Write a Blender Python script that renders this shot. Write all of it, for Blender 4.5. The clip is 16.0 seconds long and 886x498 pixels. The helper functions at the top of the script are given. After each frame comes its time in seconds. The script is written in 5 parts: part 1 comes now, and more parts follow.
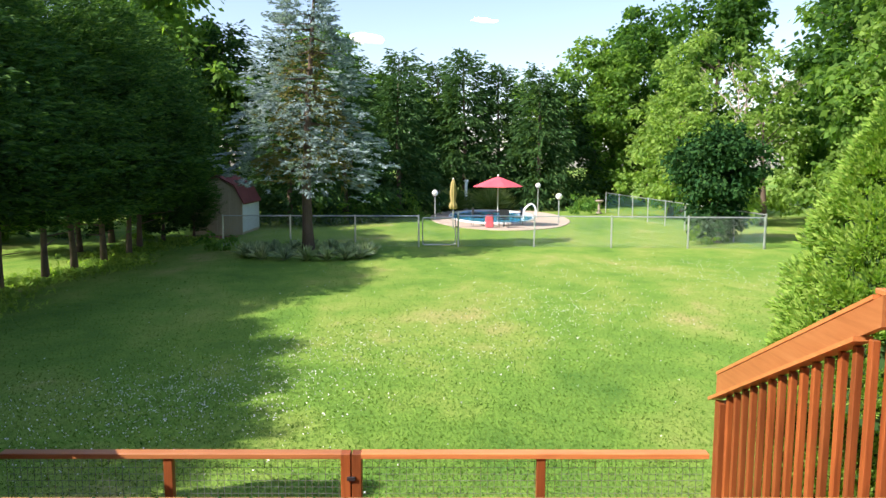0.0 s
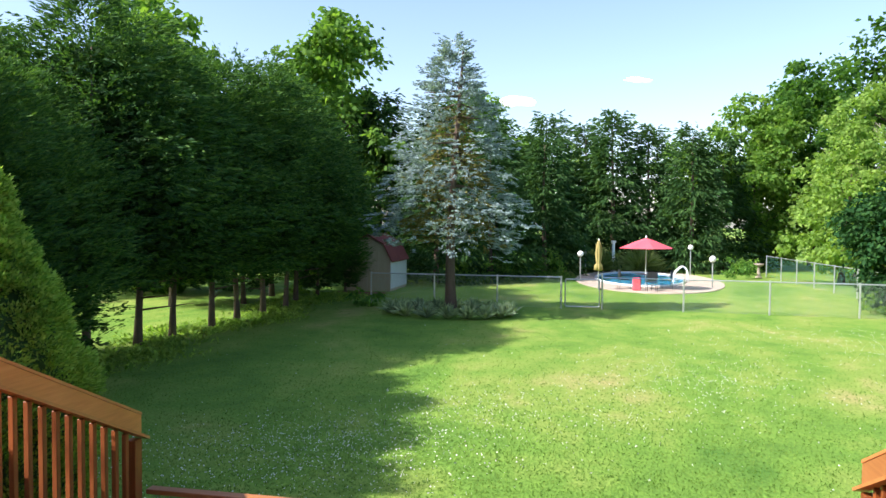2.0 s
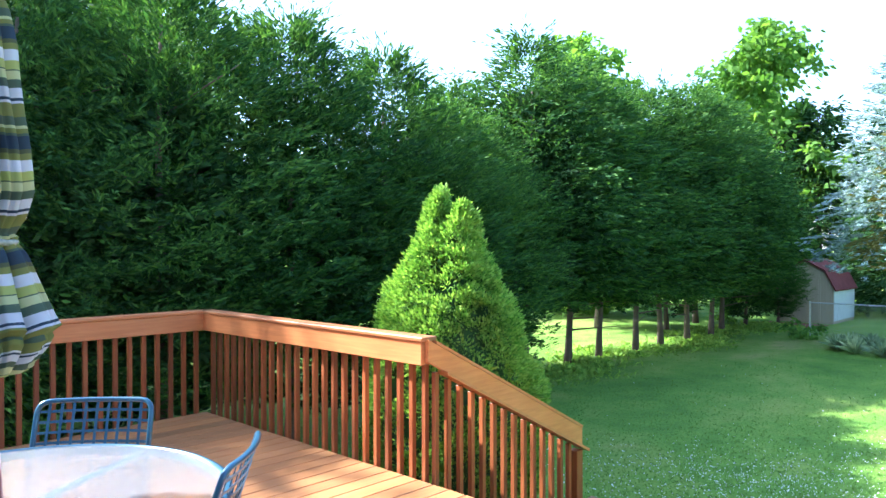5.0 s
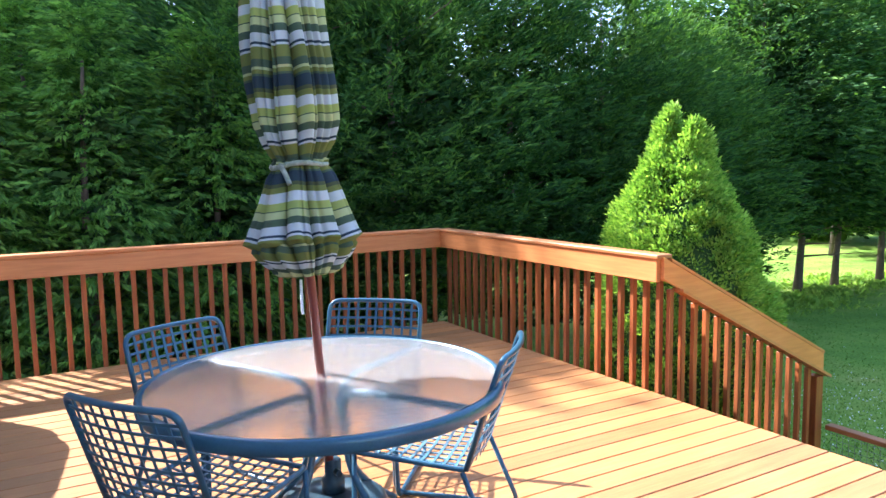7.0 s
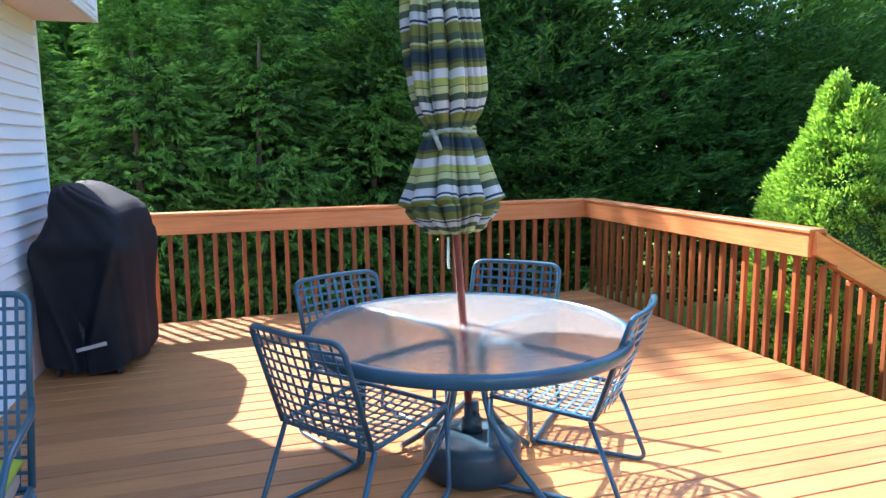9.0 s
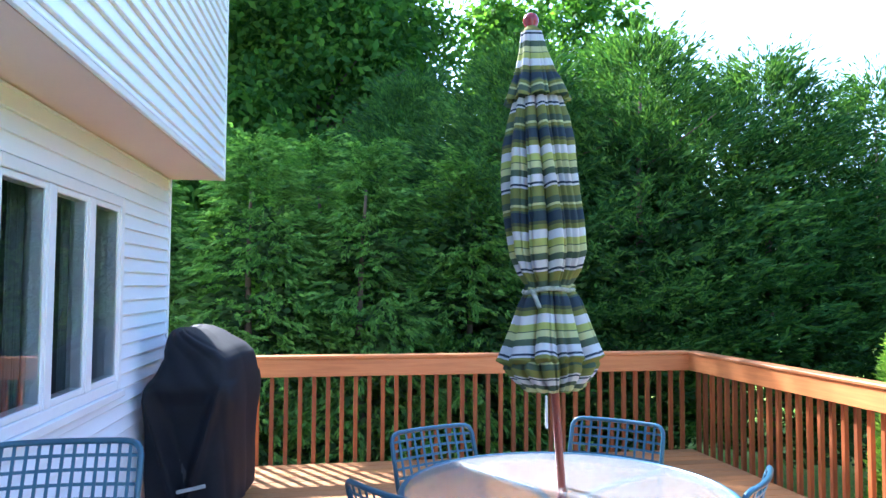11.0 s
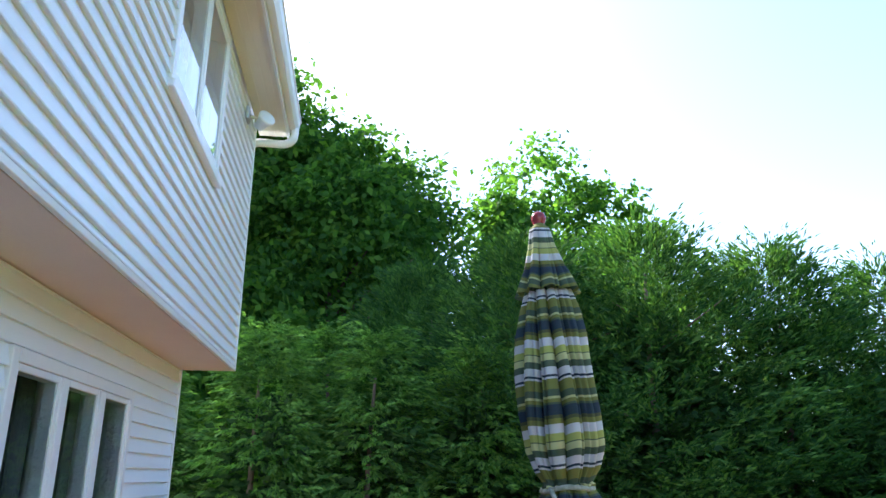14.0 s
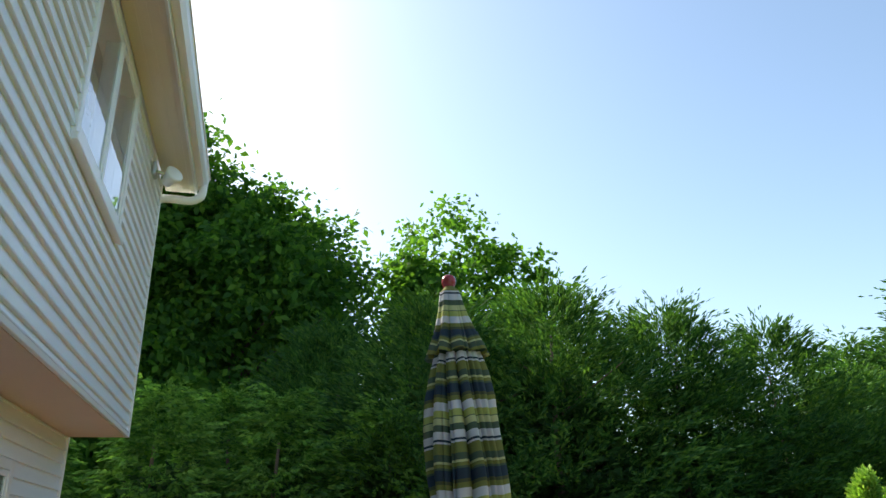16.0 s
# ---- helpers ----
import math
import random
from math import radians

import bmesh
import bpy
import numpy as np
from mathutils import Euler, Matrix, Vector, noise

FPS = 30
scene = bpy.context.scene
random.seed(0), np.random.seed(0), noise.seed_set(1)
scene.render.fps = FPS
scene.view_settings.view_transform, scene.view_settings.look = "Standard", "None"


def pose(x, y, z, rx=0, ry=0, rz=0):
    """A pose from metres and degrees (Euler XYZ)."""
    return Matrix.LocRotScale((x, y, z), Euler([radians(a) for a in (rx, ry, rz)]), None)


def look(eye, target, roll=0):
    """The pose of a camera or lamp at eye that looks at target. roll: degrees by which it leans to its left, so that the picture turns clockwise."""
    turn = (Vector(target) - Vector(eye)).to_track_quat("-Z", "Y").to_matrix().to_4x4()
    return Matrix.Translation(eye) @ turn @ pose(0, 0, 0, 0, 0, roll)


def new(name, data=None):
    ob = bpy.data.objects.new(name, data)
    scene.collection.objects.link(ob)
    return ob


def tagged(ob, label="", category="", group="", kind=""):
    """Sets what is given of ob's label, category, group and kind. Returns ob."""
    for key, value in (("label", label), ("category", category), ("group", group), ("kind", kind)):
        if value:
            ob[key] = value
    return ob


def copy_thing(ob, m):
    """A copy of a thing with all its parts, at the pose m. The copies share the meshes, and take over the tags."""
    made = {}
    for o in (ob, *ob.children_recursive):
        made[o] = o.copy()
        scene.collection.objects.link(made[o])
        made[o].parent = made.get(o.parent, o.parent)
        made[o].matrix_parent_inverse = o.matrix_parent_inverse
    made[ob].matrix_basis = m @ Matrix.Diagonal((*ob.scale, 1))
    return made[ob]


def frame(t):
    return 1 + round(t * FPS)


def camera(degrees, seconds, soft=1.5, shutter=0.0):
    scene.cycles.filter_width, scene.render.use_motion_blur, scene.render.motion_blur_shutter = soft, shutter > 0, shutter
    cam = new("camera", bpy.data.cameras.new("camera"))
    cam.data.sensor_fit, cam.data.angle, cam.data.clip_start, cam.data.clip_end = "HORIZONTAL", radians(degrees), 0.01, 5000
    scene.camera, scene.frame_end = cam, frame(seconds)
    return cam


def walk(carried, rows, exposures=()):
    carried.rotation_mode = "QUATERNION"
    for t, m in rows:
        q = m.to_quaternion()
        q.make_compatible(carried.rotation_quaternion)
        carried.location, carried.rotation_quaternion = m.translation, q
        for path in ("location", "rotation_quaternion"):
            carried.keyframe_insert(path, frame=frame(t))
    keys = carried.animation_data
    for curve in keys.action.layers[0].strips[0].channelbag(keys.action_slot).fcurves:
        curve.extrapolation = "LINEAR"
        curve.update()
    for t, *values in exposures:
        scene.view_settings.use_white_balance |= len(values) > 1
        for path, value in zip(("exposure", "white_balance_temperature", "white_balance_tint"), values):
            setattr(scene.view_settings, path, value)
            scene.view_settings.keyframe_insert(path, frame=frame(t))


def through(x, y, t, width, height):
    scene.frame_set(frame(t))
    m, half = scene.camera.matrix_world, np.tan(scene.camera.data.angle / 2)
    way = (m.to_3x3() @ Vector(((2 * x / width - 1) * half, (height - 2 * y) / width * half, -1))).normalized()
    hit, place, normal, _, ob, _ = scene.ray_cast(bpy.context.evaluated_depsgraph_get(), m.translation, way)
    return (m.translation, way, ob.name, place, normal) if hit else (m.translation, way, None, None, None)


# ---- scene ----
cam = camera(63.00, 16.0)
# seconds, x, y, z, yaw, pitch, roll
ROWS = [
    (0.0, -0.349, 0.378, 1.544, -0.27, -6.81, -0.14),
    (0.5, -0.216, 0.413, 1.546, 3.31, -6.17, 0.36),
    (1.0, -0.156, 0.382, 1.566, 7.59, -4.32, -0.13),
    (1.5, -0.171, 0.381, 1.571, 9.77, -3.27, -0.74),
    (2.0, -0.113, 0.323, 1.587, 11.48, -2.18, -0.42),
    (2.5, -0.095, 0.248, 1.635, 15.88, -1.36, -0.20),
    (3.0, -0.131, 0.251, 1.594, 22.91, -0.26, -0.06),
    (5.5, -0.187, 0.081, 1.590, 48.46, -1.03, 0.06),
    (6.0, -0.201, -0.040, 1.589, 53.09, -2.10, 0.02),
    (6.5, -0.185, -0.135, 1.575, 56.53, -3.91, 0.14),
    (7.0, -0.120, -0.154, 1.566, 59.93, -6.15, 0.95),
    (7.5, 0.015, -0.148, 1.547, 64.08, -8.16, 1.08),
    (8.0, 0.083, -0.173, 1.533, 68.27, -10.96, 0.57),
    (10.5, 0.131, -0.259, 1.599, 77.94, 0.05, 0.05),
    (11.0, 0.146, -0.253, 1.618, 79.26, 2.92, -0.32),
    (11.5, 0.159, -0.255, 1.635, 79.40, 5.64, -0.50),
    (12.0, 0.155, -0.257, 1.649, 79.40, 7.73, -0.61),
    (12.5, 0.151, -0.260, 1.660, 79.69, 10.72, -0.59),
    (13.0, 0.157, -0.262, 1.670, 79.54, 13.26, -0.59),
    (13.5, 0.158, -0.276, 1.670, 79.38, 15.19, -0.44),
    (14.0, 0.168, -0.282, 1.652, 79.92, 17.45, -0.13),
    (14.5, 0.167, -0.280, 1.655, 80.42, 19.73, -0.12),
    (15.0, 0.172, -0.284, 1.657, 80.40, 21.59, -0.04),
    (15.5, 0.192, -0.293, 1.653, 77.86, 21.80, 0.72),
    (16.0, 0.200, -0.297, 1.650, 72.91, 22.14, 1.47),
]
# seconds, stops, kelvin, tint
EXPOSE = [(0.0, 0.98, 6600, 17), (2.0, 1.1, 6300, 16), (3.0, 1.3, 5950, 14), (5.5, 2.5, 5400, 13), (6.5, 2.4, 5650, 15), (8.0, 2.3, 6050, 15), (10.5, 2.5, 5400, 14), (12.2, 2.68, 5550, 12), (13.5, 2.15, 5800, 12), (15.0, 1.5, 6200, 9), (16.0, 1.1, 6800, 4)]
walk(cam, [(t, pose(x, y, z, 90 + p, r, w)) for t, x, y, z, w, p, r in ROWS], EXPOSE)

# ---- light ----
GROUND = -1.7
SUN_YAW, SUN_ELEV = 119.5, 40.5
world = bpy.data.worlds.new("sky")
scene.world = world
world.use_nodes = True
wn = world.node_tree.nodes
sky = wn.new("ShaderNodeTexSky")
sky.sky_type = "NISHITA"
sky.sun_disc = False
sky.sun_elevation = radians(SUN_ELEV)
sky.sun_rotation = radians(-SUN_YAW)
sky.air_density, sky.dust_density, sky.ozone_density = 1.0, 1.2, 1.0
wn["Background"].inputs["Strength"].default_value = 0.135
world.node_tree.links.new(sky.outputs[0], wn["Background"].inputs["Color"])
sun = new("sun", bpy.data.lights.new("sun", "SUN"))
sun.data.energy, sun.data.angle, sun.data.color = 4.8, radians(0.6), (1.0, 0.94, 0.84)
_w, _e = radians(SUN_YAW), radians(SUN_ELEV)
TO_SUN = Vector((-math.sin(_w) * math.cos(_e), math.cos(_w) * math.cos(_e), math.sin(_e)))
sun.matrix_world = look(TO_SUN * 60, (0, 0, 0))

# ---- mesh tools ----


class Form:
    """Vertices and faces that are gathered and linked as one mesh."""

    def __init__(self):
        self.v, self.f, self.n = [], [], 0

    def add(self, verts, faces):
        self.v.extend([tuple(p) for p in verts])
        self.f.extend([tuple(i + self.n for i in f) for f in faces])
        self.n += len(verts)
        return self

    def box(self, a, b, bevel=0.0, m=None):
        (x0, y0, z0), (x1, y1, z1) = a, b
        e = min(bevel, (x1 - x0) / 2.2, (y1 - y0) / 2.2, (z1 - z0) / 2.2)
        if e <= 0:
            vs = [(x0, y0, z0), (x1, y0, z0), (x1, y1, z0), (x0, y1, z0), (x0, y0, z1), (x1, y0, z1), (x1, y1, z1), (x0, y1, z1)]
            fs = [(0, 3, 2, 1), (4, 5, 6, 7), (0, 1, 5, 4), (1, 2, 6, 5), (2, 3, 7, 6), (3, 0, 4, 7)]
        else:
            bm = bmesh.new()
            bmesh.ops.create_cube(bm, size=1)
            for v in bm.verts:
                v.co = Vector(((x0 + x1) / 2 + v.co.x * (x1 - x0), (y0 + y1) / 2 + v.co.y * (y1 - y0), (z0 + z1) / 2 + v.co.z * (z1 - z0)))
            bmesh.ops.bevel(bm, geom=bm.edges[:], offset=e, segments=1, affect="EDGES")
            bm.verts.index_update()
            vs = [tuple(v.co) for v in bm.verts]
            fs = [[v.index for v in f.verts] for f in bm.faces]
            bm.free()
        if m is not None:
            vs = [tuple(m @ Vector(p)) for p in vs]
        return self.add(vs, fs)

    def tube(self, pts, r, sides=8, closed=False):
        pts = [Vector(p) for p in pts]
        n = len(pts)
        rs = r if isinstance(r, (list, tuple)) else [r] * n
        vs, fs = [], []
        up = None
        for i, p in enumerate(pts):
            a = pts[(i - 1) % n] if closed or i else p
            b = pts[(i + 1) % n] if closed or i < n - 1 else p
            t = (b - a).normalized()
            if up is None:
                up = t.orthogonal().normalized()
            up = (up - t * up.dot(t)).normalized()
            s = t.cross(up)
            for k in range(sides):
                g = 2 * math.pi * k / sides
                vs.append(p + (up * math.cos(g) + s * math.sin(g)) * rs[i])
        for i in range(n if closed else n - 1):
            j = (i + 1) % n
            for k in range(sides):
                l = (k + 1) % sides
                fs.append((i * sides + k, i * sides + l, j * sides + l, j * sides + k))
        if not closed:
            fs.append(tuple(range(sides))[::-1])
            fs.append(tuple((n - 1) * sides + k for k in range(sides)))
        return self.add(vs, fs)

    def lathe(self, prof, sides=24, centre=(0, 0), wob=None, caps=True):
        vs, fs = [], []
        for r, z in prof:
            for k in range(sides):
                g = 2 * math.pi * k / sides
                q = r * (wob(g, z) if wob else 1)
                vs.append((centre[0] + q * math.cos(g), centre[1] + q * math.sin(g), z))
        for i in range(len(prof) - 1):
            for k in range(sides):
                l = (k + 1) % sides
                fs.append((i * sides + k, i * sides + l, (i + 1) * sides + l, (i + 1) * sides + k))
        if caps:
            fs.append(tuple(range(sides))[::-1])
            fs.append(tuple((len(prof) - 1) * sides + k for k in range(sides)))
        return self.add(vs, fs)

    def prism(self, outline, y0, y1):
        """An outline in x and z, drawn out along y."""
        n = len(outline)
        vs = [(x, y0, z) for x, z in outline] + [(x, y1, z) for x, z in outline]
        fs = [tuple(range(n)), tuple(range(2 * n - 1, n - 1, -1))]
        fs += [(i, i + n, (i + 1) % n + n, (i + 1) % n) for i in range(n)]
        return self.add(vs, fs)

    def mesh(self, name, mat, smooth=False):
        me = bpy.data.meshes.new(name)
        me.from_pydata(self.v, [], self.f)
        me.materials.append(mat)
        if smooth:
            me.polygons.foreach_set("use_smooth", [True] * len(me.polygons))
        me.validate()
        me.update()
        return me


def part(name, form, mat, parent=None, label="", smooth=False, m=None):
    ob = new(name, form if isinstance(form, bpy.types.Mesh) else form.mesh(name, mat, smooth))
    if parent is not None:
        ob.parent = parent
    if m is not None:
        ob.matrix_basis = m
    if label:
        tagged(ob, label)
    return ob


def thing(name, label, category, m=None, group="", kind=""):
    ob = new(name)
    ob.empty_display_size = 0.2
    if m is not None:
        ob.matrix_basis = m
    return tagged(ob, label, category, group, kind)


def curve_pts(ctrl, n=6):
    """A smooth line through the given points."""
    p = [Vector(c) for c in ctrl]
    out = []
    for i in range(len(p) - 1):
        a, b, c, d = p[max(i - 1, 0)], p[i], p[i + 1], p[min(i + 2, len(p) - 1)]
        for k in range(n):
            t = k / n
            out.append(0.5 * ((2 * b) + (c - a) * t + (2 * a - 5 * b + 4 * c - d) * t * t + (3 * b - a - 3 * c + d) * t ** 3))
    return out + [p[-1]]


def rounded(ctrl, r, n=4, closed=False):
    """A polyline whose corners are rounded."""
    p = [Vector(c) for c in ctrl]
    out = [] if closed else [p[0]]
    for i in range(0 if closed else 1, len(p) if closed else len(p) - 1):
        a, b, c = p[i - 1], p[i], p[(i + 1) % len(p)]
        u, w = (a - b), (c - b)
        e = min(r, u.length * 0.48, w.length * 0.48)
        s, t = b + u.normalized() * e, b + w.normalized() * e
        for k in range(n + 1):
            q = k / n
            out.append((1 - q) ** 2 * s + 2 * q * (1 - q) * b + q * q * t)
    return out if closed else out + [p[-1]]


# ---- materials ----
def nodes_of(name):
    m = bpy.data.materials.new(name)
    m.use_nodes = True
    nt = m.node_tree
    return m, nt, nt.nodes["Principled BSDF"]


def ramp_of(nt, stops, interp="LINEAR"):
    r = nt.nodes.new("ShaderNodeValToRGB")
    r.color_ramp.interpolation = interp
    e = r.color_ramp.elements
    while len(e) < len(stops):
        e.new(0.5)
    for el, (p, c) in zip(e, stops):
        el.position, el.color = p, (*c, 1)
    return r


def noise_of(nt, scale, detail=4, stretch=(1, 1, 1), rough=0.6, space="Object", warp=0.0):
    co = nt.nodes.new("ShaderNodeTexCoord")
    mp = nt.nodes.new("ShaderNodeMapping")
    mp.inputs["Scale"].default_value = stretch
    if space == "World":
        g = nt.nodes.new("ShaderNodeNewGeometry")
        nt.links.new(g.outputs["Position"], mp.inputs[0])
    else:
        nt.links.new(co.outputs[space], mp.inputs[0])
    tx = nt.nodes.new("ShaderNodeTexNoise")
    tx.inputs["Scale"].default_value, tx.inputs["Detail"].default_value, tx.inputs["Roughness"].default_value = scale, detail, rough
    tx.inputs["Distortion"].default_value = warp
    nt.links.new(mp.outputs[0], tx.inputs["Vector"])
    return tx


def mixed(nt, fac, a, b, mode="MIX"):
    x = nt.nodes.new("ShaderNodeMix")
    x.data_type, x.blend_type = "RGBA", mode
    for sock, val in ((x.inputs["Factor"], fac), (x.inputs[6], a), (x.inputs[7], b)):
        if isinstance(val, bpy.types.NodeSocket):
            nt.links.new(val, sock)
        elif isinstance(val, tuple):
            sock.default_value = (*val, 1) if len(val) == 3 else val
        else:
            sock.default_value = val
    return x.outputs[2]


def bump_of(nt, bsdf, height, strength, distance=0.01):
    b = nt.nodes.new("ShaderNodeBump")
    b.inputs["Strength"].default_value, b.inputs["Distance"].default_value = strength, distance
    nt.links.new(height, b.inputs["Height"])
    nt.links.new(b.outputs[0], bsdf.inputs["Normal"])


def paint(name, a, b, rough=0.5, scale=6.0, metal=0.0, bump=0.1, fine=60.0, stretch=(1, 1, 1), spec=0.5, coat=0.0):
    """A surface of two close tones, patchy at one scale and grained at another."""
    m, nt, p = nodes_of(name)
    big, small = noise_of(nt, scale, 3, stretch), noise_of(nt, fine, 4, stretch)
    mean = mixed(nt, 0.4, big.outputs["Fac"], small.outputs["Fac"])
    r = ramp_of(nt, [(0.3, a), (0.7, b)])
    nt.links.new(mean, r.inputs[0])
    nt.links.new(r.outputs[0], p.inputs["Base Color"])
    p.inputs["Roughness"].default_value, p.inputs["Metallic"].default_value = rough, metal
    p.inputs["Specular IOR Level"].default_value, p.inputs["Coat Weight"].default_value = spec, coat
    bump_of(nt, p, small.outputs["Fac"], bump, 0.004)
    return m


def wood(name, tones, axis, rough=0.5, spec=0.4, scale=9.0):
    """Stained boards: grain along one axis, each piece in a tone of its own."""
    m, nt, p = nodes_of(name)
    st = [1.0, 1.0, 1.0]
    st["xyz".index(axis)] = 0.06
    grain, fine = noise_of(nt, scale * 4, 5, st, 0.65, "World", 0.4), noise_of(nt, scale * 16, 3, st, 0.6, "World")
    blot = noise_of(nt, 1.7, 3, (1, 1, 1), 0.6, "World")
    info = nt.nodes.new("ShaderNodeObjectInfo")
    r = ramp_of(nt, [(0.25, tones[0]), (0.5, tones[1]), (0.75, tones[2])])
    nt.links.new(mixed(nt, 0.35, grain.outputs["Fac"], blot.outputs["Fac"]), r.inputs[0])
    tone = ramp_of(nt, [(0.0, (0.72, 0.72, 0.72)), (0.5, (1, 1, 1)), (1.0, (1.25, 1.2, 1.12))])
    nt.links.new(info.outputs["Random"], tone.inputs[0])
    nt.links.new(mixed(nt, 1.0, r.outputs[0], tone.outputs[0], "MULTIPLY"), p.inputs["Base Color"])
    p.inputs["Roughness"].default_value, p.inputs["Specular IOR Level"].default_value = rough, spec
    bump_of(nt, p, fine.outputs["Fac"], 0.25, 0.003)
    return m


def foliage(name, dark, mid, light, through=0.35, rough=0.7):
    """Leaves: a tone for each, patches over the crown, and light that comes through."""
    m, nt, p = nodes_of(name)
    g = nt.nodes.new("ShaderNodeNewGeometry")
    patch = noise_of(nt, 0.9, 2, (1, 1, 1), 0.5, "World")
    r = ramp_of(nt, [(0.2, dark), (0.5, mid), (0.85, light)])
    nt.links.new(mixed(nt, 0.55, patch.outputs["Fac"], g.outputs["Random Per Island"]), r.inputs[0])
    info = nt.nodes.new("ShaderNodeObjectInfo")
    tone = ramp_of(nt, [(0.0, (0.8, 0.85, 0.85)), (1.0, (1.15, 1.12, 1.0))])
    nt.links.new(info.outputs["Random"], tone.inputs[0])
    col = mixed(nt, 1.0, r.outputs[0], tone.outputs[0], "MULTIPLY")
    nt.links.new(col, p.inputs["Base Color"])
    p.inputs["Roughness"].default_value, p.inputs["Specular IOR Level"].default_value = rough, 0.08
    tr = nt.nodes.new("ShaderNodeBsdfTranslucent")
    nt.links.new(mixed(nt, 1.0, col, (1.5, 1.6, 0.6), "MULTIPLY"), tr.inputs["Color"])
    mx = nt.nodes.new("ShaderNodeMixShader")
    mx.inputs[0].default_value = through
    nt.links.new(p.outputs[0], mx.inputs[1])
    nt.links.new(tr.outputs[0], mx.inputs[2])
    nt.links.new(mx.outputs[0], nt.nodes["Material Output"].inputs[0])
    return m


DECK = wood("deck boards", [(0.275, 0.112, 0.038), (0.375, 0.168, 0.058), (0.465, 0.23, 0.088)], "y", 0.42, 0.5)
RAIL_X = wood("stained rail wood across", [(0.32, 0.112, 0.037), (0.46, 0.175, 0.058), (0.56, 0.245, 0.09)], "x", 0.4, 0.5)
RAIL_Y = wood("stained rail wood along", [(0.32, 0.112, 0.037), (0.46, 0.175, 0.058), (0.56, 0.245, 0.09)], "y", 0.4, 0.5)
# uprights share the rails' stain, darkened here to carry their shade
RAIL_Z = wood("stained upright wood, shade-darkened", [(0.13, 0.034, 0.010), (0.235, 0.066, 0.017), (0.36, 0.115, 0.032)], "z", 0.5)
SIDING = paint("white vinyl siding", (0.74, 0.79, 0.85), (0.80, 0.84, 0.89), 0.38, 2.0, 0, 0.05, 40, (0.3, 1, 4))
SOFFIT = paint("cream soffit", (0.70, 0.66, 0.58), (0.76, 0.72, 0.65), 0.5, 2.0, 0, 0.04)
# darker soffit tone with the overhang's shade put into the beige
SHADOW_SOFFIT = paint("shade-toned beige soffit panel", (0.66, 0.56, 0.50), (0.72, 0.62, 0.56), 0.6, 2.0, 0, 0.04)
TRIM = paint("white window trim", (0.76, 0.77, 0.80), (0.83, 0.84, 0.86), 0.3, 3.0, 0, 0.02)
ROOFING = paint("grey shingles", (0.10, 0.10, 0.10), (0.2, 0.19, 0.18), 0.9, 3.0, 0, 0.6, 30)
CLOTH_BLACK = paint("black grill cover", (0.005, 0.006, 0.009), (0.012, 0.014, 0.02), 0.7, 5.0, 0, 0.25, 90, spec=0.25)
TUBE_BLUE = paint("blue painted tube", (0.018, 0.07, 0.12), (0.035, 0.11, 0.175), 0.3, 6.0, 0.1, 0.06, 90, coat=0.2)
STRAP = paint("blue vinyl strap", (0.025, 0.085, 0.14), (0.05, 0.135, 0.205), 0.36, 9.0, 0, 0.1, 90)
BASE_DARK = paint("dark umbrella base", (0.012, 0.03, 0.045), (0.03, 0.06, 0.08), 0.35, 5.0, 0, 0.1)
POLE_RED = paint("red-stained pole", (0.18, 0.035, 0.022), (0.27, 0.06, 0.04), 0.35, 4.0, 0, 0.05, 60, (1, 1, 0.1))
KNOB_RED = paint("red finial", (0.22, 0.015, 0.018), (0.3, 0.03, 0.03), 0.25, 6.0)
BARK = paint("brown bark", (0.06, 0.042, 0.03), (0.16, 0.115, 0.085), 0.95, 3.0, 0, 0.9, 22, (1, 1, 0.25))
BARK_PALE = paint("weathered grey bark", (0.25, 0.2, 0.16), (0.42, 0.36, 0.30), 0.95, 3.0, 0, 0.6, 22, (1, 1, 0.25))
GALV = paint("galvanised steel", (0.42, 0.44, 0.45), (0.56, 0.58, 0.58), 0.4, 5.0, 0.6, 0.05)
CONCRETE = paint("pool concrete", (0.42, 0.33, 0.26), (0.55, 0.45, 0.37), 0.85, 0.8, 0, 0.3, 14)
SHED_BEIGE = paint("beige shed boards", (0.36, 0.30, 0.20), (0.46, 0.39, 0.28), 0.75, 2.0, 0, 0.3, 25, (6, 6, 0.4))
SHED_WHITE = paint("pale shed side", (0.55, 0.6, 0.62), (0.66, 0.7, 0.72), 0.7, 2.0, 0, 0.2, 25)
SHED_ROOF = paint("dark red shed shingles", (0.10, 0.02, 0.02), (0.2, 0.045, 0.04), 0.9, 3.0, 0, 0.6, 30)
RED_CLOTH = paint("red umbrella cloth", (0.62, 0.07, 0.10), (0.75, 0.12, 0.15), 0.8, 2.0, 0, 0.1)
GOLD_CLOTH = paint("mustard umbrella cloth", (0.27, 0.22, 0.07), (0.38, 0.31, 0.11), 0.8, 5.0, 0, 0.2)
WHITE_PLASTIC = paint("white plastic", (0.76, 0.76, 0.75), (0.82, 0.82, 0.81), 0.35, 4.0, 0, 0.03)
DARK_METAL = paint("dark metal", (0.02, 0.022, 0.026), (0.05, 0.052, 0.058), 0.45, 6.0, 0.3, 0.05)
TOWEL = paint("lime green towel", (0.28, 0.36, 0.02), (0.40, 0.48, 0.05), 0.95, 8.0, 0, 0.5, 160)
